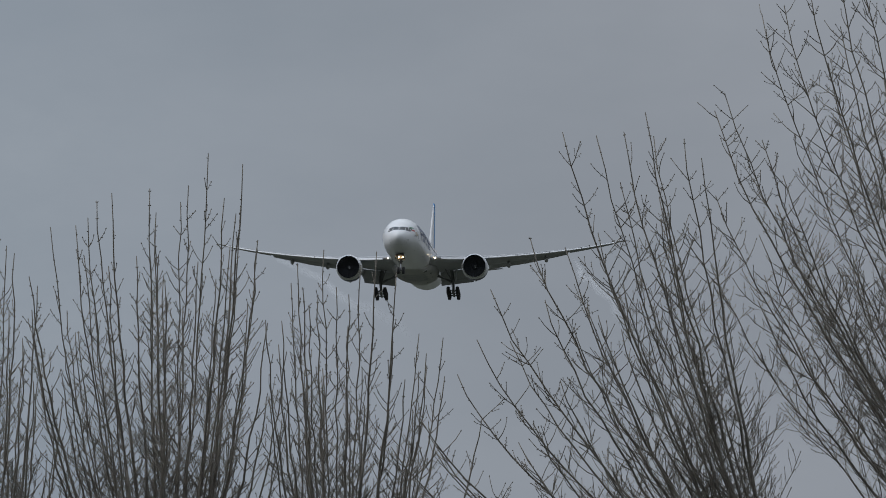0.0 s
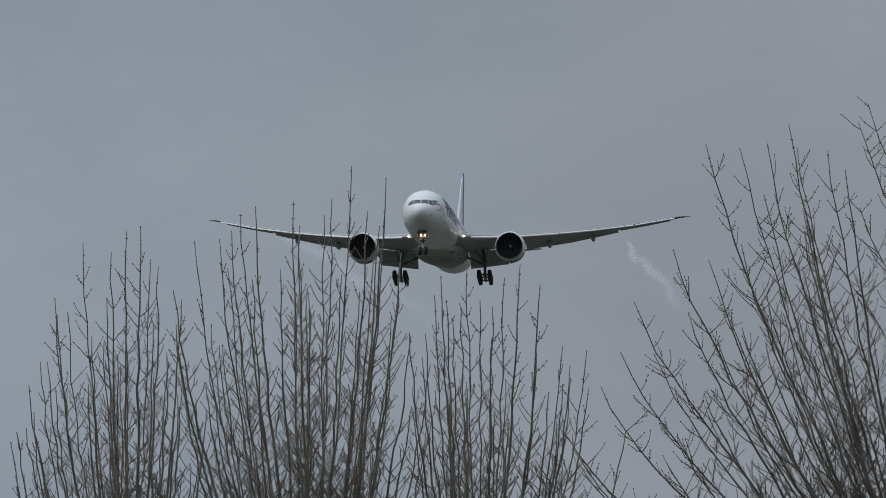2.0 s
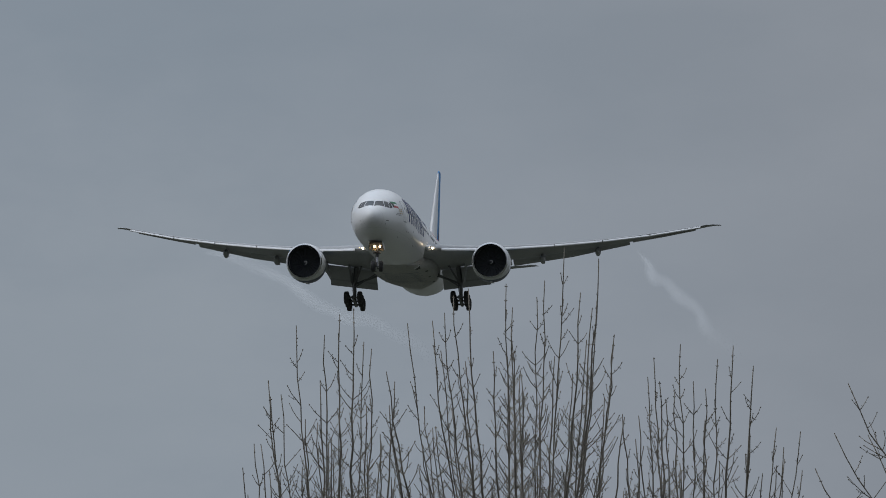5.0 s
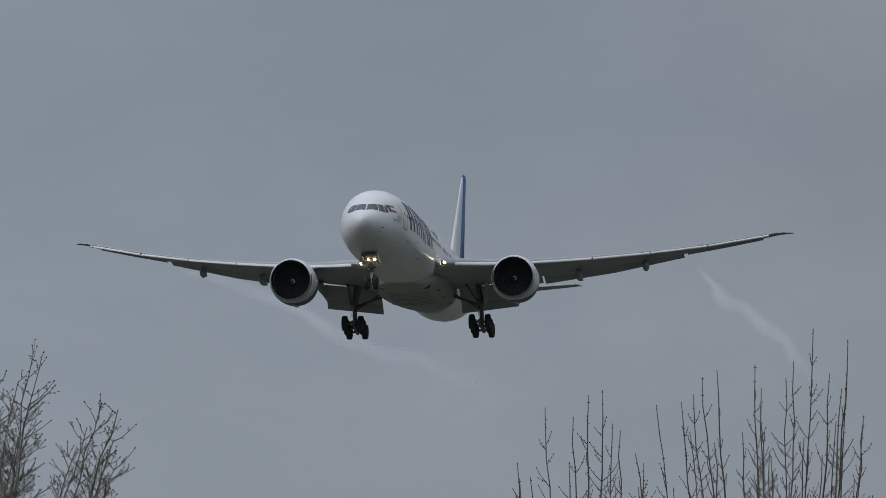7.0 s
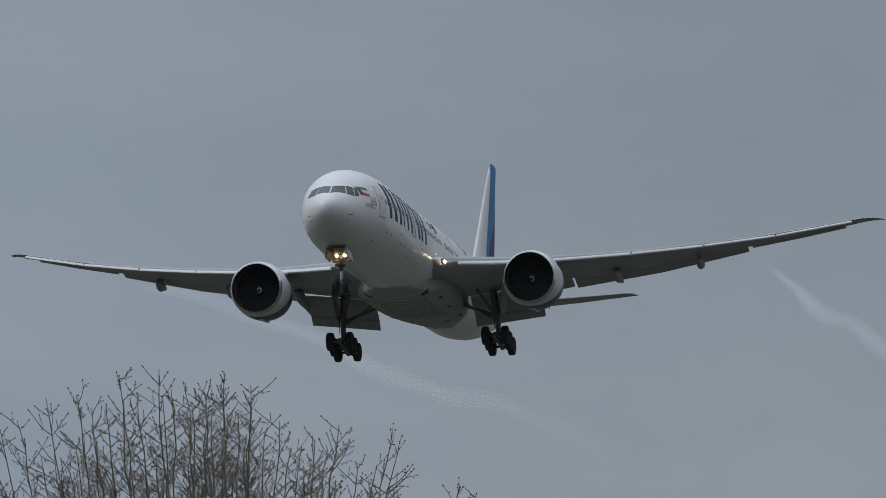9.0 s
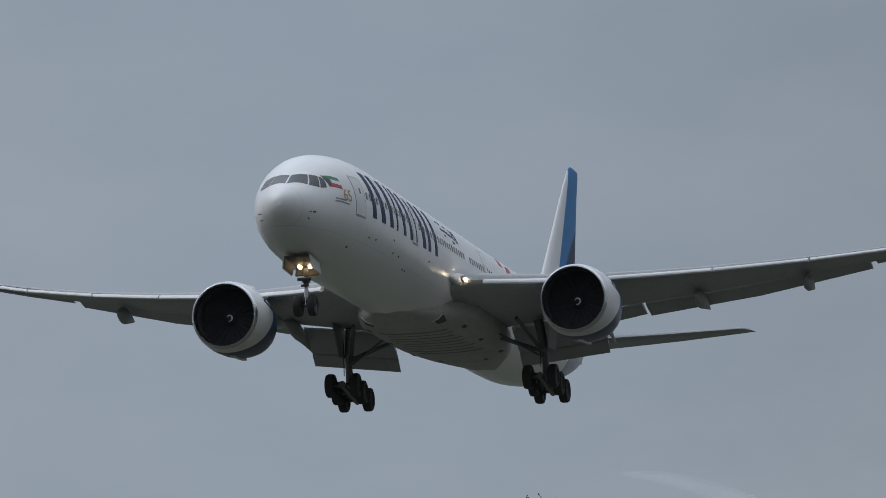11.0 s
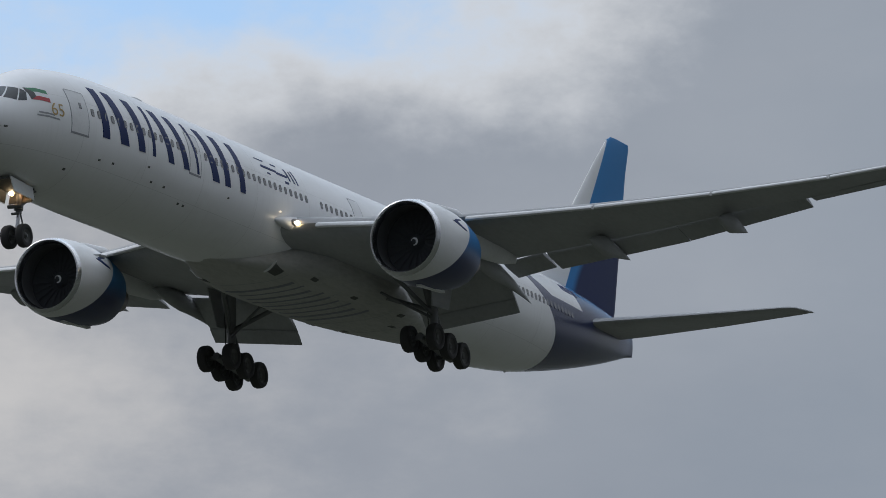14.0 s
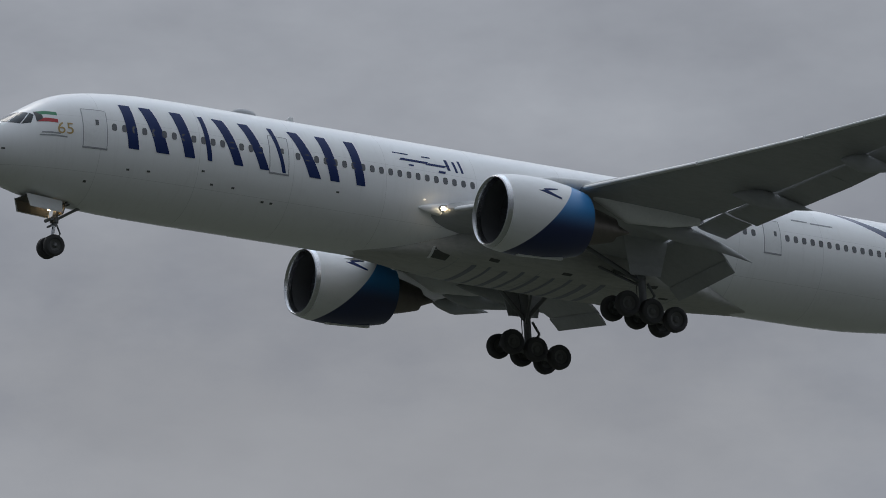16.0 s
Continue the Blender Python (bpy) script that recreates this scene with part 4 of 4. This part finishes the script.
bird = build_bird()


# ---------------------------------------------------------------- bare trees
class Wood:
    """Gathers tapered tubes and buds into one mesh."""

    def __init__(self, seed):
        self.v, self.f, self.rng, self.kink = [], [], random.Random(seed), 0.12

    def tube(self, pts, r0, r1, sides):
        base = len(self.v)
        n = len(pts)
        for i, p in enumerate(pts):
            d = (pts[min(i + 1, n - 1)] - pts[max(i - 1, 0)]).normalized()
            u = d.cross(Vector((0.31, 0.95, 0.05))).normalized()
            w = d.cross(u)
            r = r0 + (r1 - r0) * i / (n - 1)
            for k in range(sides):
                a = 2 * math.pi * k / sides
                self.v.append(tuple(p + (u * math.cos(a) + w * math.sin(a)) * r))
        for i in range(n - 1):
            for k in range(sides):
                q = base + i * sides
                self.f.append((q + k, q + (k + 1) % sides, q + sides + (k + 1) % sides, q + sides + k))
        self.f.append(tuple(base + (n - 1) * sides + k for k in range(sides)))

    def bud(self, p, d, r):
        base = len(self.v)
        u = d.orthogonal().normalized()
        w = d.cross(u)
        self.v += [tuple(p - d * r), tuple(p + d * r * 1.8)] + [tuple(p + (u * math.cos(a) + w * math.sin(a)) * r) for a in (0, 1.571, 3.142, 4.712)]
        for k in range(4):
            a, b = base + 2 + k, base + 2 + (k + 1) % 4
            self.f += [(base, b, a), (base + 1, a, b)]

    def curve(self, a, b, lean, n, wob, lift=0.25):
        """From a to b, leaving along lean, with a slight waver."""
        L = (b - a).length
        c1, c2 = a + lean, b - (Vector((0, 0, 1)) * lift + (b - a) / L * (0.3 - lift)) * L
        pts = []
        for i in range(n + 1):
            u = i / n
            p = a * (1 - u) ** 3 + c1 * 3 * u * (1 - u) ** 2 + c2 * 3 * u * u * (1 - u) + b * u ** 3
            j = wob * (0 < i < n)
            pts.append(p + Vector((self.rng.uniform(-j, j), self.rng.uniform(-j, j), self.rng.uniform(-j, j) * 0.4)))
        return pts

    def shoot(self, p, d, length, r, up, level, gap, budsize):
        """A side shoot that bends upward, with pairs of twigs and buds."""
        rng = self.rng
        n = max(3, int(length / 0.13))
        pts, q, way = [p], p.copy(), d.normalized()
        for i in range(n):
            k = self.kink
            way = (way + Vector((rng.uniform(-k, k), rng.uniform(-k, k), up + rng.uniform(-k, k) * 0.5))).normalized()
            q = q + way * length / n
            pts.append(q.copy())
        self.tube(pts, r, max(r * 0.6, 0.0038), 4 if level < 2 else 3)
        self.bud(pts[-1], way, budsize)
        for i in range(1, n):
            if rng.random() < gap:
                continue
            dirn = (pts[i + 1] - pts[i]).normalized()
            sidew = dirn.cross(Vector((rng.uniform(-1, 1), rng.uniform(-1, 1), rng.uniform(-0.3, 0.3)))).normalized()
            for s in (-1, 1):
                if level < 2 and rng.random() < 0.74:
                    ln = length * rng.uniform(0.22, 0.5) * (1 - 0.5 * i / n)
                    if ln > 0.10:
                        self.shoot(pts[i], dirn * 0.75 + sidew * s * 0.65, ln, r * 0.6, up, level + 1, gap, budsize * 0.85)
                elif rng.random() < 0.75:
                    self.bud(pts[i] + sidew * s * 0.014, (dirn * 0.5 + sidew * s).normalized(), budsize * 0.8)

    def mesh(self, name):
        me = bpy.data.meshes.new(name)
        me.from_pydata(self.v, [], self.f)
        me.materials.append(BARK)
        me.shade_smooth()
        return me


def build_tree(label, base, tips, extra, seed, fork=1.0, wild=0.35, side_len=0.8, up=0.09, gap=0.3, group="bare trees", depth=1.2, thick=1.0, drop=1.3, pace=0.17, spread=0.5, edge=0.12, taper=1.15, bare=0.93, knob=0.0105, lift=0.25):
    """base: x, y. tips: (x, height) of the tallest shoots; extra: further stems below their line."""
    tree = new("tree")
    tree.location = (base[0], base[1], 0)
    tagged(tree, label, "tree", group)
    rng = random.Random(seed)
    trunk, crown = Wood(seed + 1), Wood(seed + 2)
    crown.kink = 0.13 + 0.18 * wild
    tp = [Vector((0.05 * math.sin(i * 1.3), 0.04 * math.cos(i), fork * i / 6)) for i in range(7)]
    trunk.tube(tp, 0.20 * thick, 0.15 * thick, 12)
    flare = [Vector((0, 0, 0.5)), Vector((0, 0, 0.2)), Vector((0, 0, -0.1))]
    trunk.tube(flare, 0.19 * thick, 0.33 * thick, 12)
    xs = sorted(tips)
    goals = list(tips)
    for _ in range(extra):
        x = rng.uniform(xs[0][0] - edge, xs[-1][0] + edge)
        z = float(np.interp(x, [p[0] for p in xs], [p[1] for p in xs])) - rng.uniform(0.12, drop)
        z -= 1.6 * max(0, xs[0][0] - x, x - xs[-1][0])
        goals.append((x, z))
    for k, (x, z) in enumerate(goals):
        tip = Vector((x - base[0], rng.uniform(-depth, depth), z))
        start = Vector((rng.uniform(-0.1, 0.1), rng.uniform(-0.1, 0.1), fork * rng.uniform(0.75, 1.0)))
        rise = z - start.z
        lean = Vector(((tip.x - start.x) * spread, (tip.y - start.y) * spread, rise * (0.36 if spread > 0.6 else 0.42)))
        pts = trunk.curve(start, tip, lean, 18, 0.012 + 0.03 * wild, lift)
        r0 = rng.uniform(0.018, 0.036) * thick
        trunk.tube(pts[:11], r0, r0 * 0.5, 7)
        crown.tube(pts[10:], r0 * 0.5, 0.0062, 5)
        crown.bud(pts[-1], Vector((0, 0, 1)), 0.008)
        # shoots in pairs up the stem
        for i in range(5, len(pts) - 1):
            seg = pts[i + 1] - pts[i]
            u = i / (len(pts) - 1)
            step = max(1, int(seg.length / pace))
            for j in range(step):
                p = pts[i] + seg * (j + rng.random()) / step
                d = seg.normalized()
                az = rng.uniform(0, math.pi)
                s = Vector((math.cos(az), math.sin(az), 0))
                for sgn in (-1, 1):
                    if rng.random() < 0.25:
                        continue
                    ln = side_len * rng.uniform(0.3, 1.0) * (1.2 - taper * u ** 1.6)
                    if ln < 0.13 or u > bare:
                        crown.bud(p + s * sgn * 0.012, (d + s * sgn).normalized(), 0.0085)
                        continue
                    crown.shoot(p, d * (0.62 - 0.1 * wild) + s * sgn * (0.72 + 0.2 * wild), ln, 0.0066, up, 1 if ln > 0.3 else 2, gap, knob)
    part("trunk", trunk.mesh("trunk"), BARK, tree, "grey-brown forked trunk and stems")
    part("crown", crown.mesh("crown"), BARK, tree, "bare budded twigs in winter")
    return tree


build_tree("bare winter ash with slim upright stems, beside taller ones", (-7.75, 69.5), [(-9.0, 6.05), (-8.72, 6.6), (-8.45, 7.52), (-7.86, 7.63), (-7.69, 7.70), (-7.53, 7.24), (-7.2, 6.8)], 34, 11, spread=0.5, wild=0.3, side_len=0.78, up=0.20, drop=2.2, edge=0.3, pace=0.14, gap=0.30, lift=0.2)
build_tree("tall bare winter ash with dense upright whips", (-5.55, 69.8), [(-6.99, 7.49), (-6.48, 7.88), (-6.29, 7.97), (-5.80, 8.01), (-5.37, 8.11), (-5.02, 8.38), (-4.60, 8.25), (-4.4, 7.3)], 38, 21, spread=0.52, wild=0.3, side_len=0.80, up=0.20, drop=2.0, edge=0.3, pace=0.14, gap=0.30, lift=0.18)
build_tree("bare winter ash with thin straight shoots", (-3.45, 70.1), [(-4.04, 7.18), (-3.61, 7.21), (-2.95, 7.17), (-3.2, 7.1), (-2.71, 6.93), (-2.45, 6.2), (-2.17, 6.19), (-1.7, 5.2)], 34, 31, spread=0.54, wild=0.3, side_len=0.76, up=0.20, drop=1.8, edge=0.35, pace=0.14, gap=0.30, lift=0.2)
build_tree("bare winter ash with limbs fanning outward", (2.3, 69.9), [(-2.75, 4.75), (-2.4, 5.1), (-2.0, 5.75), (-1.72, 6.1), (-1.55, 6.72), (-1.07, 7.39), (-0.66, 8.67), (-0.24, 8.54), (0.10, 8.78), (0.36, 8.85), (0.47, 8.68), (0.84, 8.57), (1.05, 8.3)], 32, 41, spread=0.3, wild=0.55, side_len=1.0, up=0.17, drop=3.4, pace=0.16, gap=0.30, taper=1.0, bare=0.94, lift=0.12)
build_tree("tall bare winter ash with dense arching twigs", (5.6, 70.6), [(1.26, 9.16), (1.38, 9.35), (1.83, 10.22), (2.1, 10.3), (2.39, 10.5), (2.75, 10.7), (3.06, 10.9), (3.5, 11.0), (4.2, 10.6), (4.8, 9.8)], 28, 51, spread=0.34, wild=0.55, side_len=1.15, up=0.15, drop=4.2, gap=0.22, pace=0.15, taper=0.95, bare=0.95, lift=0.12)
build_tree("rounded bare winter tree with knobbly spreading twigs", (-16.75, 68.0), [(-19.6, 8.3), (-19.1, 8.71), (-18.73, 8.75), (-18.08, 8.93), (-17.67, 8.73), (-17.23, 8.87), (-16.85, 9.01), (-16.5, 8.84), (-15.97, 8.31), (-15.47, 8.36), (-14.76, 8.23), (-14.42, 7.86), (-13.84, 7.48), (-13.4, 7.35)], 80, 61, wild=0.65, side_len=0.95, up=0.08, gap=0.08, drop=1.4, fork=2.0, pace=0.12, spread=0.8, taper=0.8, bare=0.97, knob=0.0135, lift=0.1)


# ---------------------------------------------------------------- what moves
def motions():
    rows = [(t, pose(x + EYE.x, y + EYE.y, z + EYE.z, rx, ry, rz)) for t, x, y, z, rx, ry, rz in FLIGHT]
    walk(airliner, rows)
    # the trails stay with the wing until they are left hanging in the air
    still = [r for r in rows if r[0] <= 9.1]
    drift = Matrix.Translation((52, 20, -24)) @ still[-1][1]
    for trail in trails:
        walk(trail, still + [(16.0, drift)])
    # the bird crosses level, square to the line of sight
    b, e, far, speed = radians(38.52), radians(15.13), 230.0, 26.8
    at = EYE + Vector((-math.sin(b) * math.cos(e), math.cos(b) * math.cos(e), math.sin(e))) * far
    way = Vector((math.cos(b), math.sin(b), 0)) * speed
    walk(bird, [(t, Matrix.Translation(at + way * (t - 15)) @ pose(0, 0, 0, 12, 0, 38.52)) for t in (0.0, 8.0, 16.0)])


motions()
